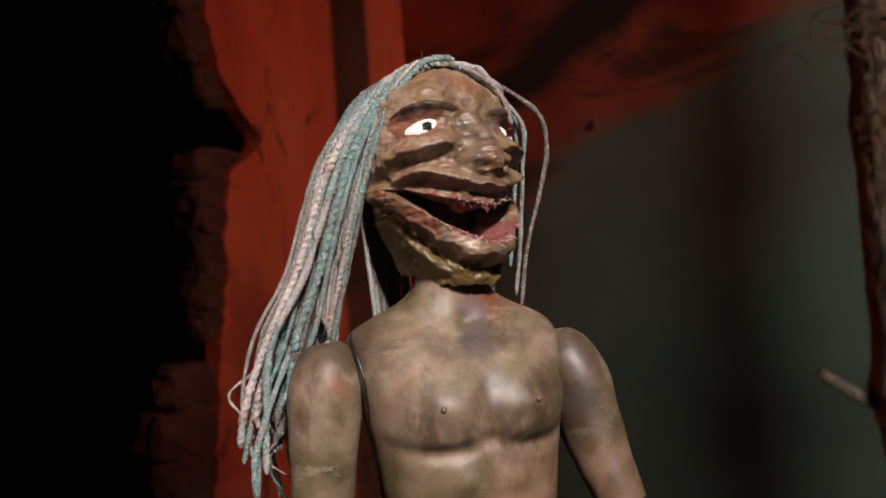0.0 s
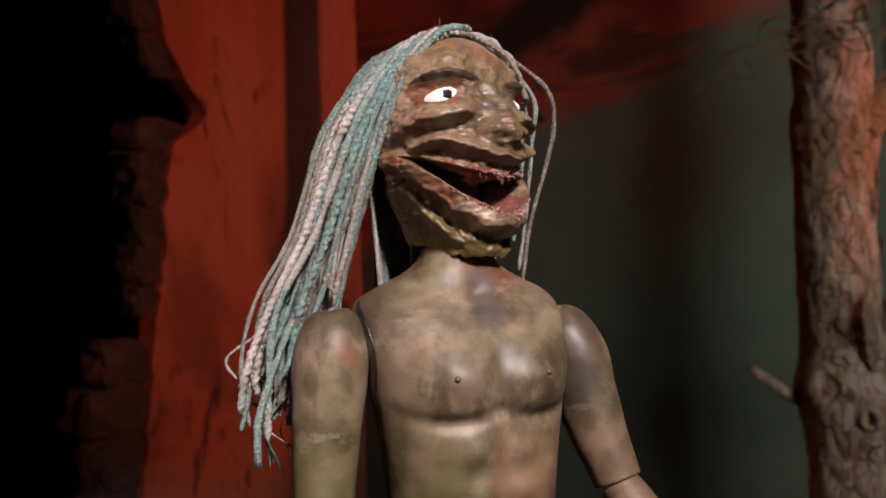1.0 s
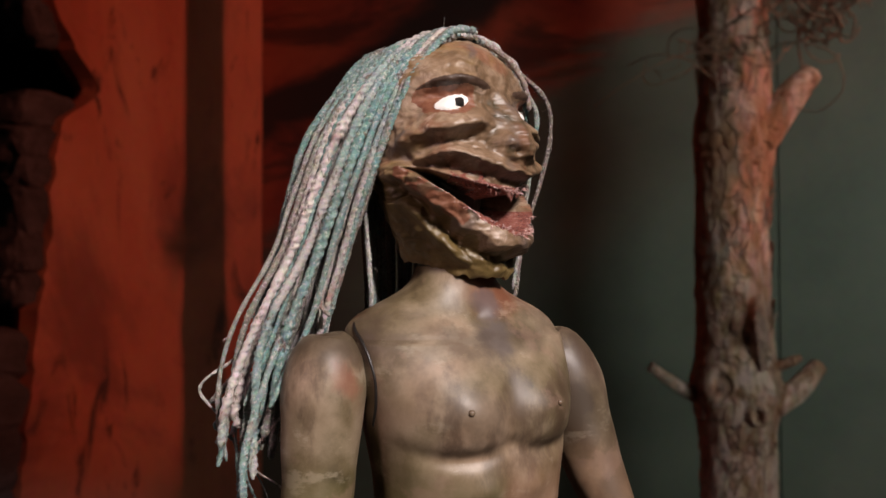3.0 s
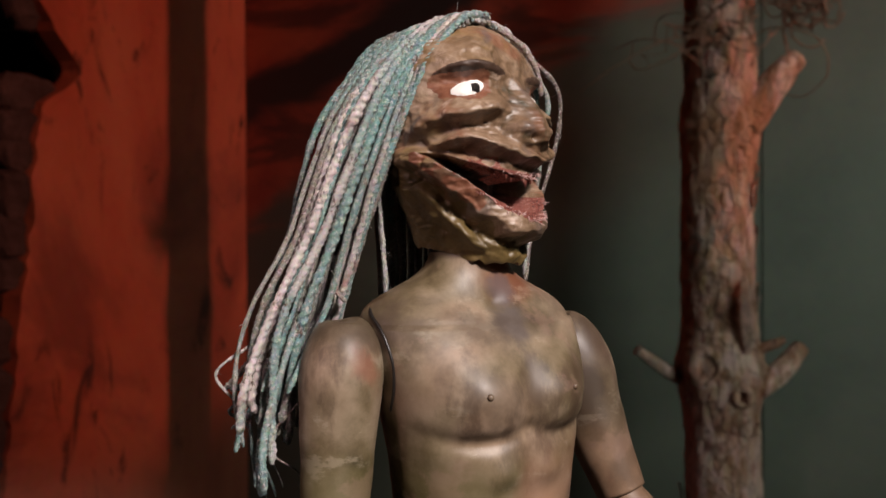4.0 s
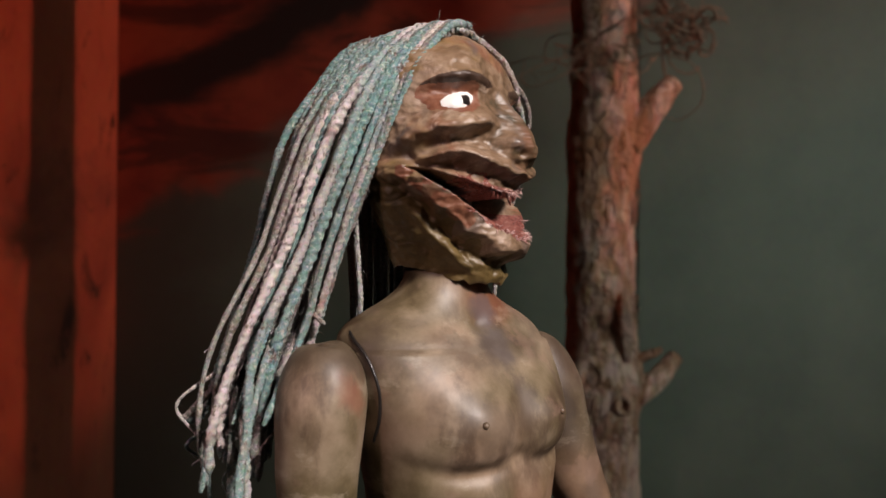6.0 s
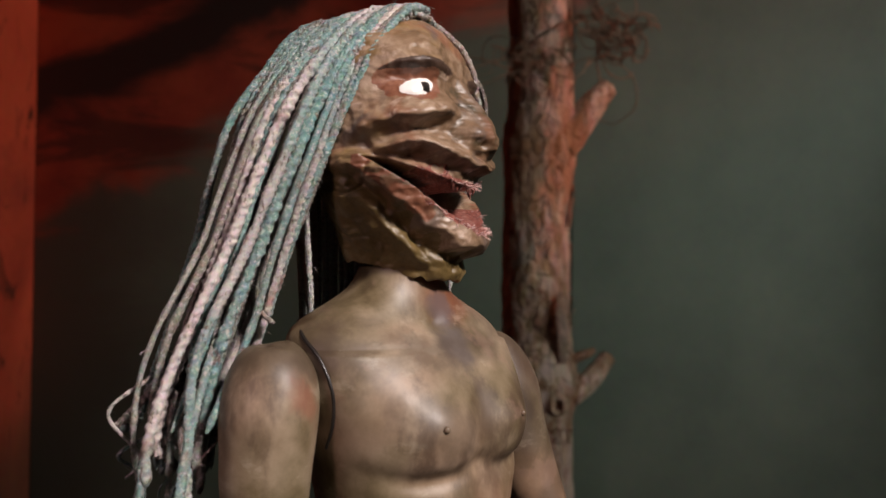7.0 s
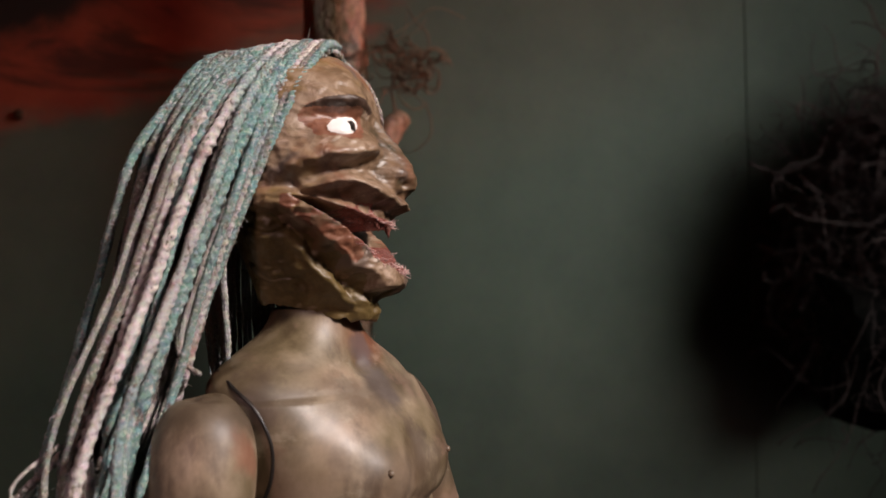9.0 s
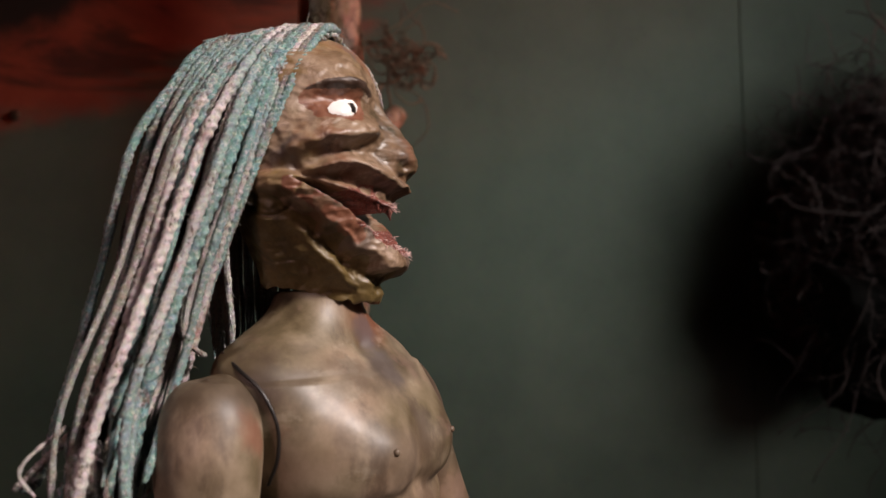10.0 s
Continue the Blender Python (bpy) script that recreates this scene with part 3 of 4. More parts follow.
def loose_fibres():
    """Long pale curls that hang off the trunk by the upper branch."""
    verts, faces = [], []
    for ctrl in (
        [(0.02, -0.09, 1.84), (-0.06, -0.12, 1.83), (-0.14, -0.12, 1.80), (-0.17, -0.10, 1.82), (-0.165, -0.09, 1.86)],
        [(0.00, -0.09, 1.86), (-0.10, -0.13, 1.85), (-0.19, -0.13, 1.81), (-0.27, -0.10, 1.77)],
        [(0.05, -0.08, 1.85), (0.10, -0.11, 1.86), (0.17, -0.12, 1.83), (0.19, -0.10, 1.77), (0.15, -0.09, 1.73), (0.11, -0.09, 1.74)],
        [(0.04, -0.08, 1.90), (0.11, -0.10, 1.93), (0.19, -0.10, 1.95), (0.24, -0.08, 1.92)],
        [(0.05, -0.08, 1.95), (0.13, -0.09, 1.99), (0.20, -0.09, 2.04), (0.27, -0.07, 2.03)],
        [(-0.03, -0.09, 1.80), (-0.08, -0.12, 1.84), (-0.14, -0.12, 1.86), (-0.20, -0.10, 1.85)],
    ):
        v, f = tube_rings(smooth_path(ctrl, 40), [0.0016] * 40, 6)
        faces += [tuple(i + len(verts) for i in q) for q in f]
        verts += v
    ob = new("dry_fibres", mesh_of("dry_fibres", verts, faces, [MOSS]))
    ob.matrix_world = TREE
    return tagged(ob, "long pale curling fibres hanging off the pine trunk", "moss", "", "stuff")


loose_fibres()
bush = fibre_clump("moss_bush", (3.13, -0.33, 1.60), 0.33, 6400, 3, "big tangle of dry purplish brown fibre by the wall", 0.0014, (1, 0.9, 1.5), MOSS_DARK, 2.4, 30.0)
# black lumps added inside the tangle, so that it reads dark and shadows solidly
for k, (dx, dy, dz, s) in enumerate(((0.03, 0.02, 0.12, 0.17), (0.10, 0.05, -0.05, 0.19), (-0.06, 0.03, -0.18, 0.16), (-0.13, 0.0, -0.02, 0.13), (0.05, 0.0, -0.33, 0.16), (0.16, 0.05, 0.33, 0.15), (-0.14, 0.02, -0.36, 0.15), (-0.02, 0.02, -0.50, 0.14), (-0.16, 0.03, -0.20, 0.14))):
    core = part("core", stone_bm((s * 0.8, s * 0.7, s * 0.9), k * 5.3), SHADE_CORE, bush, "added black lump that thickens the tangle's shadow")
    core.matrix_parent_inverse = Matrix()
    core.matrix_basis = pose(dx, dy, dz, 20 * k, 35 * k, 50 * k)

# ---- plinth ----
plinth = part("plinth", box_bm((-0.13, 0.15, 0.0), (0.13, 0.43, 1.195), 0.006), PLINTH)
tagged(plinth, "black wooden plinth that the doll stands on", "plinth")


# ---- the doll ----
def doll():
    """One mesh: painted torso and arms of a jointed doll, a sculpted head, hair of cords. Works in millimetres."""
    verts, faces, mats = [], [], []
    palette = [SKIN, HAIR, EYE_WHITE, BLACK, BROWN, BROW, LIP, BODY, OCHRE, WAX]
    skin, hair, white, black, brown, brow, lip, plastic, ochre, wax = range(10)

    def add(v, f, m):
        base = len(verts)
        verts.extend(v)
        faces.extend(tuple(i + base for i in q) for q in f)
        mats.extend(m if isinstance(m, list) else [m] * len(f))

    def body(p):
        lat, fwd, z = p
        return Vector((0.5 + 0.9205 * lat + 0.3907 * fwd, 300.0 + 0.3907 * lat - 0.9205 * fwd, z))

    def head(p):
        f, s, z = p
        return Vector((1.0 + 0.70 * f + 0.714 * s, 301.3 - 0.714 * f + 0.70 * s, z))

    def g(x, s):
        return math.exp(-(x / s) ** 2)

    def ledge(x, above, below):
        return g(x, above if x > 0 else below)

    def plateau(x, lo, hi, soft):
        a, c = min(max((x - lo) / soft + 0.5, 0), 1), min(max((hi - x) / soft + 0.5, 0), 1)
        return (3 * a * a - 2 * a ** 3) * (3 * c * c - 2 * c ** 3)

    def rough(x, y, z, k):
        return noise.noise(Vector((x * k, y * k, z * k)))

    smoothed = {}

    def curve(z, table):
        """A table read with its corners rounded off."""
        if table not in smoothed:
            zs_, vs_ = zip(*table)
            grid = np.arange(zs_[0] - 12, zs_[-1] + 12.25, 0.25)
            soft = 4.0 if zs_[0] < 1400 else 1.2
            kernel = np.exp(-(np.arange(-3 * soft, 3 * soft + 0.1, 0.25) / soft) ** 2)
            smoothed[table] = grid, np.convolve(np.pad(np.interp(grid, zs_, vs_), len(kernel) // 2, mode="edge"), kernel / kernel.sum(), "valid")
        grid, values = smoothed[table]
        return float(np.interp(z, grid, values[:len(grid)]))

    # torso and neck
    FRONT = ((1300, 30), (1350, 33), (1370, 35), (1385, 36.5), (1395, 38), (1404, 37.5), (1415, 33), (1425, 25), (1430, 19), (1434, 16), (1440, 14.5), (1450, 13.5))
    BACK = ((1300, -10), (1350, -9), (1380, -12), (1404, -19), (1420, -23), (1430, -22), (1437, -19), (1444, -14.5), (1450, -13))
    WIDE = ((1300, 33), (1340, 31), (1360, 32.5), (1380, 34.5), (1395, 37), (1410, 40), (1422, 42), (1428, 43), (1432, 39.5), (1435.5, 31.5), (1439.5, 21), (1444, 15), (1450, 13.2))

    def torso_point(t, z):
        fr, bk, w = curve(z, FRONT), curve(z, BACK), curve(z, WIDE)
        mid = (fr + bk) / 2 * 0.55 + bk * 0.0
        a = (fr - mid) if math.cos(t) > 0 else (mid - bk)
        n = 2.45 if z < 1425 else 2.1
        c, s = math.cos(t), math.sin(t)
        r = ((abs(c) / a) ** n + (abs(s) / w) ** n) ** (-1 / n)
        lat, fwd = r * s, mid + r * c
        if c > 0:
            k = 0.0
            for side in (-1, 1):
                k += 4.4 * g(lat - side * 18, 13) * g(z - 1403, 11)
                k -= 3.6 * g(lat - side * 19, 17) * g(z - (1388 + 0.012 * (lat - side * 17) ** 2), 3.2)
                for za in (1377, 1363, 1349):
                    k += 2.3 * g(lat - side * 9, 6.5) * g(z - za, 5)
                k += 0.7 * g(z - (1428 + 0.06 * (abs(lat) - 10)), 3.0) * g(lat - side * 18, 11)
            k -= 1.4 * g(lat, 6.0) * g(z - 1405, 15) + 1.1 * g(lat, 3.6) * g(z - 1362, 24)
            k -= 2.2 * g(lat, 4.0) * g(z - 1431, 4)
            fwd += k * c
        return Vector((lat, fwd, z))

    N, M = 190, 150
    v, f = [], []
    for i in range(M + 1):
        z = 1300 + 149.5 * (i / M) ** 0.8
        for k in range(N):
            p = torso_point(2 * math.pi * k / N, z)
            v.append(body(p) + Vector((1, 1, 0)) * 0.25 * rough(p.x, p.y, p.z, 0.12))
    for i in range(M):
        for k in range(N):
            a, b = i * N + k, i * N + (k + 1) % N
            f.append((a, b, b + N, a + N))
    f.append(tuple(range(M * N, M * N + N)))
    f.append(tuple(range(N - 1, -1, -1)))
    add(v, f, plastic)

    for side in (-1, 1):
        c = torso_point(math.atan2(side * 22, 38), 1404)
        bm = bmesh.new()
        bmesh.ops.create_icosphere(bm, subdivisions=2, radius=1.15)
        add([body(c + q.co) for q in bm.verts], [tuple(q.index for q in fc.verts) for fc in bm.faces], plastic)
        bm.free()

    # arms; a black tube stands in for the shade in the right shoulder gap
    def limb(ctrl, radii, n, sides=34, squash=1.0):
        pts = smooth_path(ctrl, n)
        rad = [p.x for p in smooth_path([(q, 0, 0) for q in radii], n)]
        vv, ff = tube_rings(pts, rad, sides, squash=squash)
        add([body(q) + Vector((1, 1, 0)) * 0.35 * rough(q.x, q.y, q.z, 0.1) for q in vv], ff, plastic)

    limb([(-48.5, 1, 1427.5), (-48.5, 1, 1426), (-49.5, 1, 1420), (-51.5, 2, 1408.5), (-53, 3, 1394), (-55, 5, 1374), (-57, 8, 1352)], [1.5, 7.5, 12, 14, 12.8, 11.4, 10.3], 110, 56)
    limb([(-57, 8, 1350), (-58, 10, 1330), (-58, 18, 1300), (-58, 26, 1275)], [10.5, 11, 9.5, 6.5], 30)
    limb([(43.5, -1, 1424), (44, -1, 1422.5), (46.5, 0, 1416), (50, 3, 1404), (52.5, 7, 1389), (55.5, 13, 1372), (59, 19, 1356)], [1.5, 7, 12, 14.5, 13.2, 11.2, 9.5], 110, 56)
    limb([(59.2, 19.5, 1354.6), (62, 26, 1346), (68, 40, 1330), (73, 53, 1312)], [8, 9.4, 9.0, 6.5], 30)
    seam = smooth_path([torso_point(-math.radians(a), z) for z, a in ((1432.5, 104), (1429, 86), (1423, 77), (1414, 74), (1405, 77), (1397, 84))], 60)
    vv, ff = tube_rings(seam, [0.55] * 60, 8)
    add([body(q) for q in vv], ff, black)

    # hips and legs
    for side in (-1, 1):
        limb([(side * 16, 10, 1312), (side * 17, 9, 1290), (side * 18, 8, 1255), (side * 18, 6, 1215), (side * 18, 6, 1200)], [17, 18, 13.5, 10, 9], 34)
        limb([(side * 18, -4, 1199.5), (side * 18, 8, 1200), (side * 19, 26, 1199)], [4, 5.0, 3.5], 12, 16)

    # head
    HF = ((1440, 19), (1443, 24), (1447, 27), (1453, 31.5), (1458, 33), (1466, 30.5), (1473, 31), (1479, 32.5), (1484, 32), (1488, 30.5), (1493, 29), (1500, 27.5), (1506, 26.2), (1511, 26.2), (1516, 26.2), (1523, 24), (1528, 19.5), (1532, 12), (1534, 6), (1535, 2))
    HS = ((1444, 15), (1450, 16), (1460, 21.5), (1470, 26), (1480, 29.5), (1490, 29.5), (1505, 28.5), (1514, 27), (1522, 22.5), (1528, 16.5), (1532, 10), (1535, 2))
    HB = ((1444, 10), (1455, 11.5), (1470, 17), (1485, 24), (1500, 30), (1512, 31), (1521, 27.5), (1528, 20), (1532, 12), (1535, 2))
    NOSE = ((1484.5, 0), (1486, 6.0), (1488.5, 10), (1492, 11), (1496, 9.6), (1501, 7.2), (1506, 4.2), (1512, 0.6), (1516, 0))
    NOSE_W = ((1488, 7.8), (1494, 7.4), (1500, 5.6), (1510, 4.2))

    def lips(a):
        up = float(np.interp(a, (0, 10, 35, 48, 62, 76, 130), (1474.5, 1475.5, 1478, 1480, 1482.5, 1483, 1482)))
        return up, float(np.interp(a, (0, 10, 35, 48, 72, 78, 130), (1461, 1462, 1469, 1474, 1481.5, 1483, 1482)))

    def head_point(t, z):
        """Returns the point, and the paint there."""
        deg = math.degrees(t if t <= math.pi else 2 * math.pi - t)
        fr, sd, bk = curve(z, HF), curve(z, HS), curve(z, HB)
        a = fr if math.cos(t) > 0 else bk
        c, s = math.cos(t), math.sin(t)
        n = 2.15 + (1.1 * plateau(z, 1494, 1522, 10) if c > 0 else 0.0)
        r = ((abs(c) / a) ** n + (abs(s) / sd) ** n) ** (-1 / n)
        lat = r * s
        k = 0.0
        paint = skin
        wob = 1.5 * rough(r * c, lat, z, 0.16) + 0.5 * rough(lat, z, r * c, 0.42)
        up, lo = lips(deg)
        fade = 1 / (1 + math.exp((deg - 92) / 6))
        if deg < 125:
            # the arched upper lip with a hollow under it
            arch = float(np.interp(deg, (0, 12, 35, 50, 64, 78, 95), (1481, 1482, 1486, 1487.5, 1486.5, 1484, 1482))) + wob
            k += (5.2 / (1 + math.exp((deg - 72) / 7))) * ledge(z - arch, 4.6, 1.9)
            k += fade * (-2.8 * g(z - (arch + up) / 2 + 0.5, 2.2) * g(deg - 48, 30))
            k -= 1.2 * g(z - arch - 6.0, 3.0) * g(deg - 62, 30)
            # the slab of the lower lip, the cleft below it, the roll of the jaw
            tall = float(np.interp(deg, (0, 20, 45, 70, 90), (6.5, 8.0, 9.0, 6.0, 3.0)))
            k += fade * 3.8 * plateau(z, lo - tall + 1.4 * wob, lo + 1.5, 3.0)
            k -= fade * 2.8 * g(z - lo + tall + 3.2 - wob, 2.2)
            k += fade * 2.0 * ledge(z - lo + tall + 9.0 - wob, 3.0, 2.0) * g(deg - 40, 45)
            k += 0.8 * g(deg - 88, 14) * g(z - 1482 - wob, 5.0)
            # pouch under the eye, drooping outwards, and the deep hollow below it
            bag = 1498.2 - 0.11 * (deg - 28) - 0.0012 * (deg - 40) ** 2 + 0.8 * wob
            on = plateau(deg, 20, 84, 26)
            k += on * 5.0 * ledge(z - bag, 4.0, 2.2)
            k -= 3.4 * g(z - bag + 5.6, 2.4) * g(deg - 60, 26)
            k -= 2.8 * g(deg - 50, 20) * g(z - 1507.0, 4.2)
            e = ((deg - 45.5) * 0.55 / 6.6) ** 2 + ((z - 1504.4 - 0.13 * (45.5 - deg)) / 2.9) ** 2
            k += 2.4 * max(0.0, 1 - e)
            line = 1512.3 - 0.0030 * (deg - 36) ** 2
            k += 2.4 * g(z - line, 2.4) * g(deg - 42, 26)
            k += curve(z, NOSE) * g(lat, curve(z, NOSE_W)) * (c > 0)
            k += 3.4 * g(abs(lat) - 7.0, 2.8) * g(z - 1492, 3.2) * (c > 0)
            k -= 3.0 * g(abs(lat) - 3.4, 1.4) * g(z - 1488.5, 1.4) * (c > 0)
            crease = abs(rough(lat * 0.7, z, r * c * 0.7, 0.13))
            k += 0.9 * (crease - 0.22) * g(z - 1474, 30) + 0.35 * rough(lat, z * 1.3 + deg * 0.1, r * c, 0.30)
            # a few thumb-pressed creases
            fold = abs(rough(lat, z * 1.2 + 0.1 * deg, r * c, 0.055))
            k -= 0.9 * max(0.0, 1 - fold / 0.10) * g(z - 1474, 22)
            below = min(max((lo - tall - z) / 4, 0), 1)
            k += below * (1.8 * (abs(rough(lat, z * 1.4, r * c, 0.10)) - 0.2) + 0.3 * rough(lat, z, r * c, 0.3))
            if z < lo - tall - 2.0 + 3.0 * wob:
                paint = ochre
            elif lo - tall * 0.9 < z < lo and 30 < deg < 82 and rough(lat, z, r * c, 0.22) > -0.08:
                paint = brown
            if ((deg - 50) * 0.5 / 11) ** 2 + ((z - 1506.3) / 6.0) ** 2 < 1 + 0.5 * wob:
                paint = brown
            if abs(z - line) < (1.5 + 0.5 * wob) * min(1, (70 - deg) / 14, (deg - 12) / 8) and 14 < deg < 70:
                paint = brow
            if e < 0.88 + 0.12 * wob:
                paint = white
                if ((deg - 41.0) * 0.55 / 1.7) ** 4 + ((z - 1504.6) / 1.7) ** 4 < 1.0 + 0.4 * wob:
                    paint = black
            # the open mouth, its depth coloured black for the shade inside
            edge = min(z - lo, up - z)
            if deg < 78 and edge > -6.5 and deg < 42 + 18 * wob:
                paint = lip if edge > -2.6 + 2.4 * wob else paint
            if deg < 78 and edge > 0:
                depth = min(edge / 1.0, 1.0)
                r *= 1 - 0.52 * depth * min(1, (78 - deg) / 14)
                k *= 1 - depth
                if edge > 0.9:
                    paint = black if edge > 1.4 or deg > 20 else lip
        elif z < 1466 + 3 * wob:
            paint = ochre
        k += 0.7 * rough(r * c, lat, z, 0.09) + 0.22 * rough(r * c, lat, z, 0.31)
        if paint not in (white, black):
            # tool marks: smeared ridges of clay
            ridge = 1 - abs(rough(r * c * 0.6, lat * 0.6, z * 1.7 + 0.12 * deg, 0.17)) * 2
            k += 0.3 * max(0.0, ridge) ** 3 * g(z - 1485, 24) + 0.35 * rough(lat, r * c, z * 1.6, 0.4) * (deg < 125)
        r += k
        return head((-6 + r * c, r * s, z)), paint

    N, M = 400, 270
    v, f, paints = [], [], []
    for i in range(M + 1):
        for k in range(N):
            t = 2 * math.pi * (k + 0.5) / N
            low = 1451.5 - 7.0 * max(0.0, math.cos(t)) ** 1.5 + 1.6 * rough(5 * math.cos(t), 5 * math.sin(t), 0, 0.7) + 1.0 * rough(9 * math.cos(t), 9 * math.sin(t), 4, 1.1)
            p, c = head_point(t, low + (1535 - low) * i / M)
            v.append(p)
            paints.append(c)
    fm = []
    for i in range(M):
        for k in range(N):
            a, b = i * N + k, i * N + (k + 1) % N
            f.append((a, b, b + N, a + N))
            fm.append(paints[a])
    f.append(tuple(range(M * N, M * N + N)))
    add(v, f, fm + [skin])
    # the hollow underside of the head, open round the neck
    inner = [p.lerp(head((-3, 0, 1453)), 0.55) + Vector((0, 0, 2)) for p in v[:N]]
    add([p.copy() for p in v[:N]] + inner, [(k, N + k, N + (k + 1) % N, (k + 1) % N) for k in range(N)], skin)

    # ragged teeth along the upper lip
    rt = random.Random(4)
    for k in range(20):
        a = math.radians(-46 + 92 * (k + rt.uniform(-0.4, 0.4)) / 19)
        q = 27.5 + rt.uniform(-1, 1)
        x0, y0 = -6 + (q + 3) * math.cos(a), (q - 3) * math.sin(a)
        up = lips(abs(math.degrees(a)))[0]
        vv, ff = tube_rings([(x0, y0, up + 1), (x0, y0, up - 1), (x0 + rt.uniform(-.5, .5), y0, up - rt.uniform(1.2, 3.2))], [1.0, 0.7, 0.15], 6)
        add([head(q_) for q_ in vv], ff, lip)

    # torn wax fibres along both lips
    for k in range(420):
        a = rt.gauss(0, 20)
        up, lo = lips(abs(a))
        p, c = head_point(math.radians(a) % (2 * math.pi), (lo - rt.uniform(0.0, 6.0)) if k % 3 else (up + rt.uniform(0.0, 3.5)))
        if c != lip:
            continue
        way = head((math.cos(math.radians(a)), math.sin(math.radians(a)), rt.uniform(-0.6, 0.5))) - head((0, 0, 0))
        q = rt.uniform(0.4, 1.5)
        e = Vector((rt.gauss(0, 0.5), rt.gauss(0, 0.5), rt.gauss(0, 0.6)))
        vv, ff = tube_rings([p - way * 0.5, p + way * q * 0.5 + e * 0.3, p + way * q + e], [0.22, 0.14, 0.05], 4)
        add(vv, ff, wax)

    # hair: cords from the parting, over the right side and the back
    rr = random.Random(21)

    def cord(ctrl, r, n=64, wave=1.0):
        pts = smooth_path(ctrl, n)
        ph = rr.uniform(0, 9)
        pts = [p + Vector((rough(p.z, ph, 0, 0.045), rough(ph, p.z, 3, 0.045), 0)) * wave * 1.8 * min(1, i / 14) for i, p in enumerate(pts)]
        rad = [r * (0.80 + 0.40 * rr.random()) for _ in pts]
        rad = [q * (1 - 0.25 * i / n) for i, q in enumerate(rad)]
        rad[-1] *= 0.5
        run = sum((b - a).length for a, b in zip(pts, pts[1:]))
        fine = smooth_path(pts, max(50, int(run * 3.0)))
        rad = list(np.interp(np.linspace(0, 1, len(fine)), np.linspace(0, 1, n), rad))
        vv, ff = tube_rings(fine, rad, 10, twist=rr.uniform(1.5, 2.1) / max(r, 0.9), plies=rr.choice((2, 3)), ply=rr.uniform(0.11, 0.18), squash=rr.uniform(0.75, 1.0))
        add([head(q) for q in vv], ff, hair)

    def fall(u, w, end):
        """A cord of the curtain: u from the temple to the back of the head, w from the scalp outwards."""
        bow = math.sin(math.pi * min(1, u * 1.1))
        d = rr.gauss(0, 1.3)
        return [
            (7 - 24 * u + rr.uniform(-1, 1), 2 - 3 * u + rr.uniform(-1.5, 1.5), 1535.0 - 4 * u * u + w),
            (4 - 34 * u, -13 - 3 * u, 1530.5 - 4 * u + 1.5 * w),
            (-2 - 37 * u, -23 - 3 * bow - 4 * w, 1515 - 4 * u),
            (-9 - 35 * u + d, -29 - 6 * bow - 7 * w, 1492),
            (-19 - 29 * u + 1.5 * d, -30 - 8 * bow - 14 * w, 1458),
            (-26 - 26 * u + 2 * d, -29 - 10 * bow - 25 * w + rr.gauss(0, 2), 1430),
            (-33 - 25 * u + 2.5 * d + 4 * w, -28 - 9 * bow - 36 * w + rr.gauss(0, 3), 1404),
            (-34 - 25 * u + 3 * d + 7 * w, -27 - 8 * bow - 40 * w + rr.gauss(0, 3.5), end),
        ]

    # the inner curtain, close and thin
    for k in range(38):
        u = 0.10 + 0.90 * (k + rr.random()) / 38
        w = 0.45 * rr.random()
        cord(fall(u, w, 1384 + 22 * rr.random() + 8 * u)[:None if rr.random() < 0.8 else -1], rr.choice((0.75, 0.95, 1.1, 1.25)), 64, rr.uniform(0.5, 1.4))
    # the outer ropes, thicker and apart from each other
    for k in range(20):
        u = (k + 0.2 + 0.6 * rr.random()) / 20
        w = 0.35 + 0.65 * rr.random()
        cord(fall(u, w, 1378 + 16 * rr.random() + 8 * u)[:None if rr.random() < 0.85 else -1], rr.choice((1.2, 1.4, 1.7, 2.0)), 64, rr.uniform(0.4, 1.0))
    # a matted layer on the back of the head
    for k in range(46):
        a = math.radians(92 + 150 * (k + rr.random()) / 46)
        x, y = math.cos(a), math.sin(a)
        end = 1418 + 24 * rr.random()
        cord([(-4 + 3 * x, 2 + 3 * y, 1535), (-6 + 17 * x, 17 * y, 1530.5), (-6 + 26 * x, 26 * y, 1518), (-6 + 30 * x, 31 * y, 1498), (-6 + 28 * x, 30 * y, 1470), (-6 + 27 * x, 27 * y, end)], rr.uniform(1.0, 1.5), 40, 0.6)
    # knotted roots along the hairline, which arches high over the forehead
    for k in range(24):
        y = -15 + 31 * (k + rr.random()) / 24
        drop = 0.026 * y * y
        cord([(9.5 - 0.02 * y * y + rr.uniform(-1.2, 1.2), y, 1532.6 - drop + rr.uniform(-0.8, 0.8)), (6, y * 1.02 + rr.uniform(-1, 1), 1534.0 - drop), (1, y * 0.95 + rr.uniform(-2, 2), 1535.3 - drop * 0.9), (-5, y * 0.9 - 1, 1535.6 - drop)], rr.uniform(0.9, 1.4), 26, 0.9)
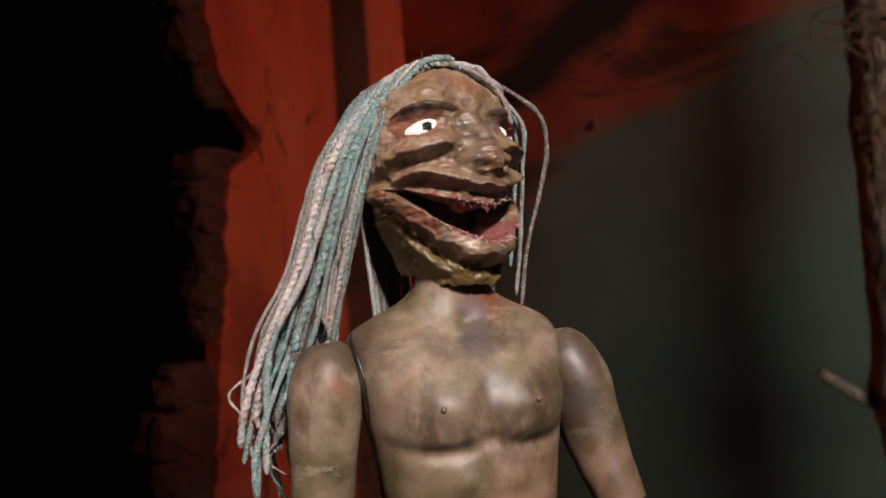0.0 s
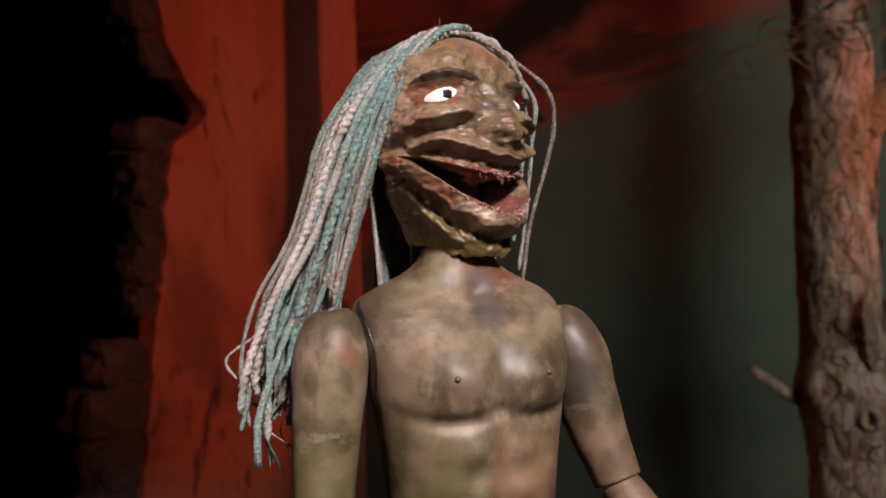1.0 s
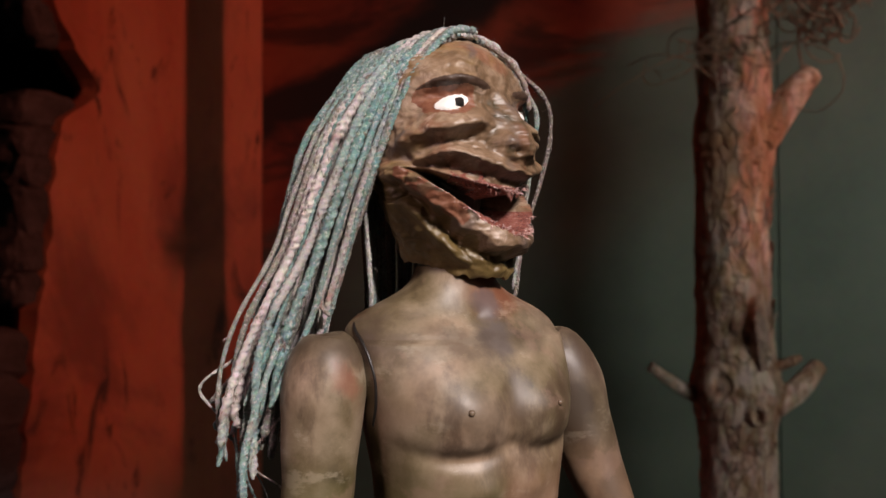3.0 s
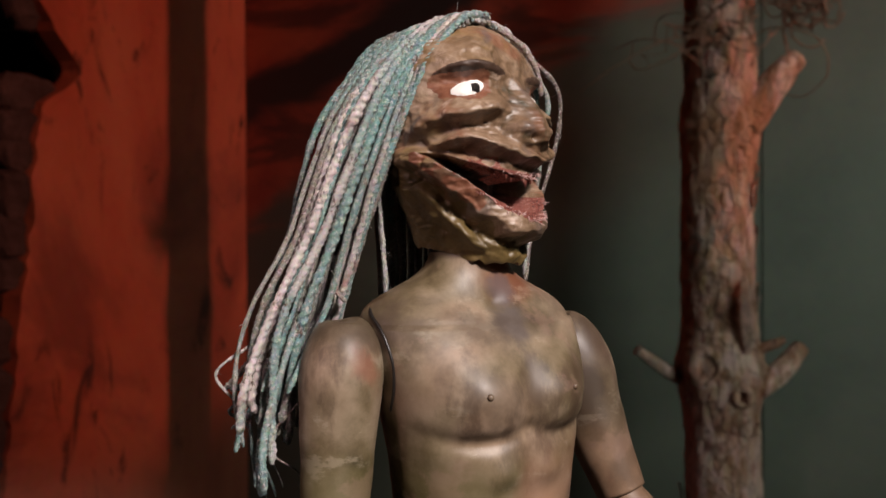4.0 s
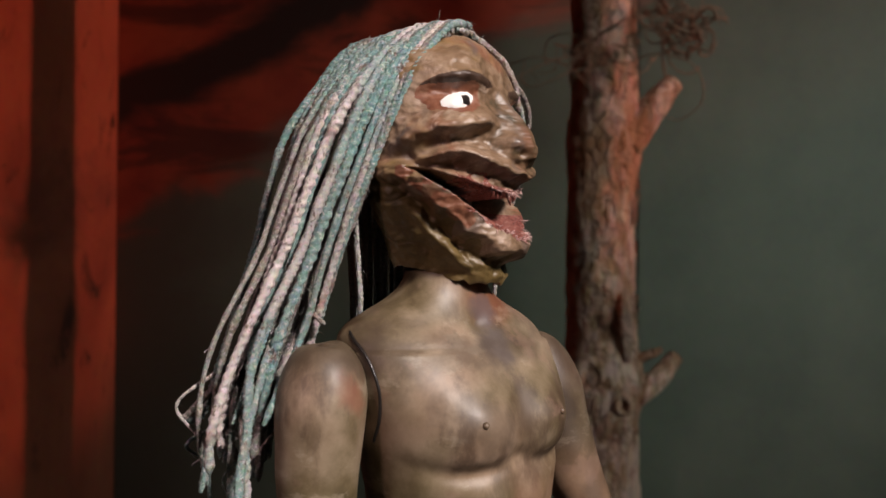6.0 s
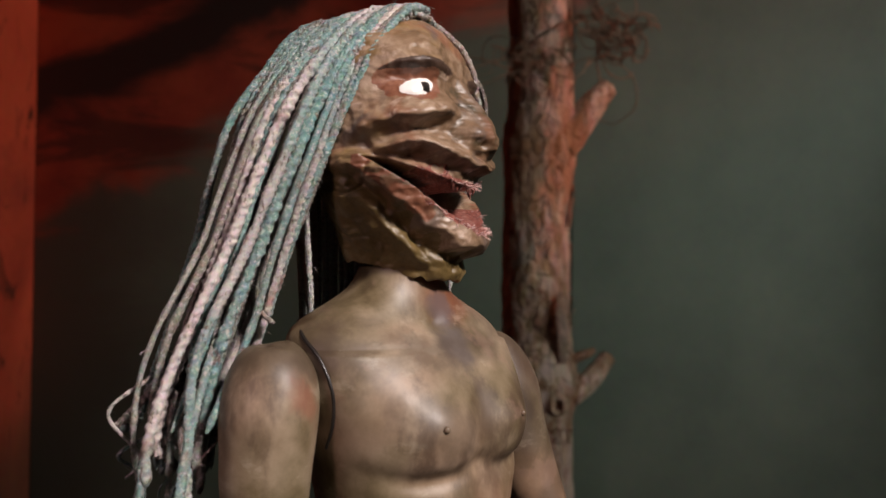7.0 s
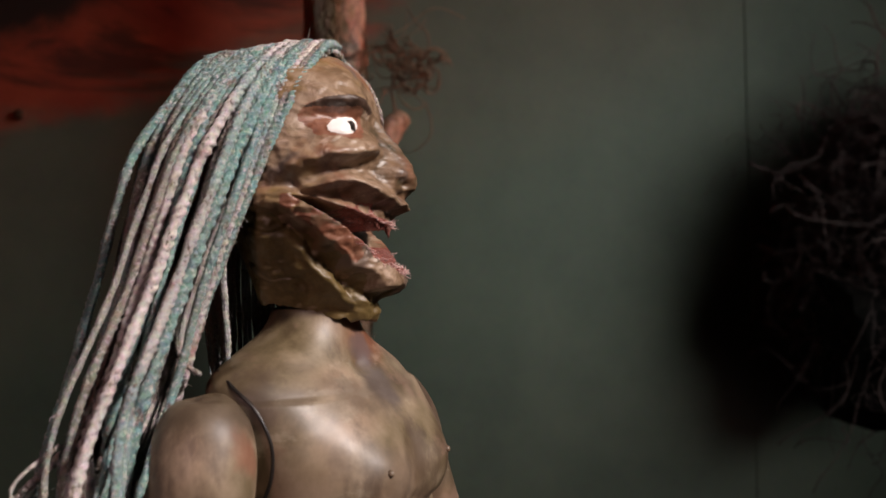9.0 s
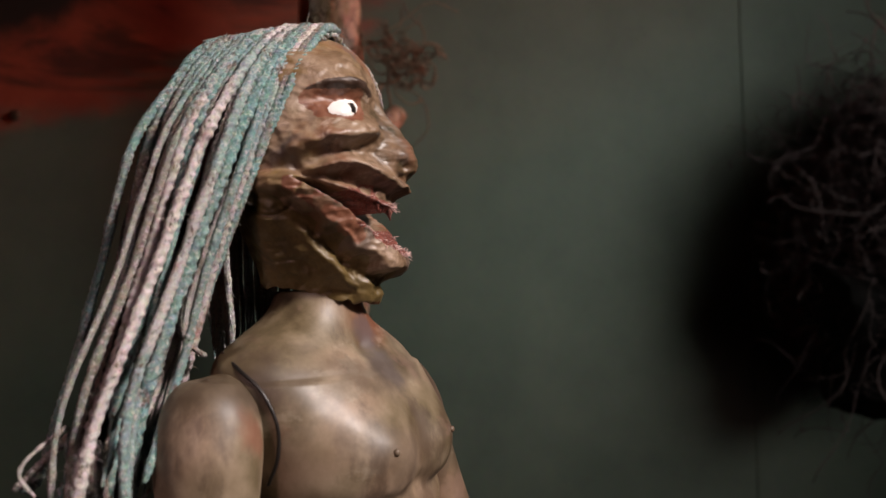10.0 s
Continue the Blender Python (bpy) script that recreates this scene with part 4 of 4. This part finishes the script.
    # thick ropes that fall in front of the rest, past the temple
    for k in range(6):
        d = rr.uniform(-1.5, 1.5)
        cord([(8 - k, 1, 1535.5), (7 - 1.6 * k, -13, 1531), (1.5 - 2.2 * k, -25.5, 1514), (-7 - 2.6 * k + d, -31.5, 1490), (-16 - 2.8 * k + d, -34 + d, 1464), (-27 - 3 * k + d, -37 - k, 1432), (-37 - 3 * k + d, -42 - 2 * k, 1404), (-40 - 3 * k + 2 * d, -46 - 2 * k, 1382 + 14 * rr.random())], rr.uniform(1.4, 1.8), 64, 0.7)
    # the loose locks on the left of the face
    for ctrl, r in (
        ([(3, 4, 1535), (7, 13, 1531), (11, 22, 1523), (17, 30, 1509), (14, 31, 1490), (10, 31, 1462), (6, 30, 1440)], 1.1),
        ([(1, 5, 1535.5), (6, 16, 1531), (9, 25, 1524), (12, 31, 1510), (8, 32, 1485), (3, 31, 1452)], 1.2),
        ([(0, 5, 1535.5), (4, 19, 1532), (9, 30, 1526), (14, 43, 1516), (13, 48, 1503), (10, 45, 1484), (5, 39, 1456), (3, 35, 1432)], 1.15),
        ([(4, 3, 1535), (10, 10, 1531), (16, 15, 1525), (19, 19, 1517), (19, 22, 1508)], 1.3),
        ([(3, 4, 1535.5), (6, 20, 1533), (5, 29, 1521), (1, 32, 1500), (-4, 32, 1470), (-9, 30, 1438)], 1.3),
    ):
        cord(ctrl, r, 50, 0.5)
    for _ in range(9):
        x, y, z = rr.uniform(8, 13), rr.uniform(12, 18), rr.uniform(1520, 1530)
        cord([(x, y, z), (x + rr.uniform(1, 4), y + rr.uniform(0, 4), z - rr.uniform(1, 4)), (x + rr.uniform(0, 4), y + rr.uniform(3, 8), z - rr.uniform(5, 9)), (x - rr.uniform(0, 3), y + rr.uniform(6, 11), z - rr.uniform(8, 16))], rr.uniform(0.6, 1.0), 26, 1.0)
    # the long lock that kinks outwards, the short curl by the neck, and the closed loop at the tips
    cord([(-12, -32, 1492), (-24, -38, 1464), (-36, -46, 1438), (-46, -54, 1420), (-57, -58, 1408), (-64, -60, 1401)], 1.5)
    cord([(-22, -36, 1462), (-27, -40, 1450), (-28, -42, 1441), (-24, -44, 1436), (-19, -45, 1433)], 1.15, 40, 0.4)
    cord([(-34, -50, 1432), (-31, -64, 1408), (-28, -73, 1390), (-26, -75, 1377), (-30, -73, 1375), (-37, -67, 1390), (-41, -60, 1414)], 1.3)

    # thin tangled strands among the tips
    for _ in range(9):
        u, w = rr.random(), rr.random()
        z = rr.uniform(1382, 1414)
        x, y = -42 - 24 * u + 8 * w, -26 - 42 * w
        cord([(x + 6, y + 3, z + rr.uniform(8, 26)), (x + rr.gauss(0, 4), y + rr.gauss(0, 4), z + rr.uniform(2, 8)), (x + rr.gauss(0, 3), y + rr.gauss(0, 3), z - rr.uniform(2, 8)), (x + rr.gauss(-2, 3.5), y + rr.gauss(0, 3.5), z - rr.uniform(8, 24))], rr.uniform(0.35, 0.8), 34, 2.0)
    # loose fuzz on the cords
    base = [p for p, m in zip(faces, mats) if m == hair]
    for _ in range(1600):
        p = verts[rr.choice(base)[0]].copy()
        d = Vector((rr.gauss(0, 1), rr.gauss(0, 1), rr.gauss(0, 0.8) - 0.5)).normalized()
        e = Vector((rr.gauss(0, 1), rr.gauss(0, 1), rr.gauss(0, 1))).normalized()
        k = rr.uniform(0.7, 2.4)
        vv, ff = tube_rings([p, p + d * k, p + (d * 1.6 + e * 0.7) * k], [0.11, 0.09, 0.05], 3)
        add(vv, ff, hair)

    for p in verts:
        p *= 0.001
    ob = new("doll", mesh_of("doll", verts, faces, palette, mats))
    return tagged(ob, "hand-painted olive brown doll with a gaping mouth and corded hair", "doll")


doll()
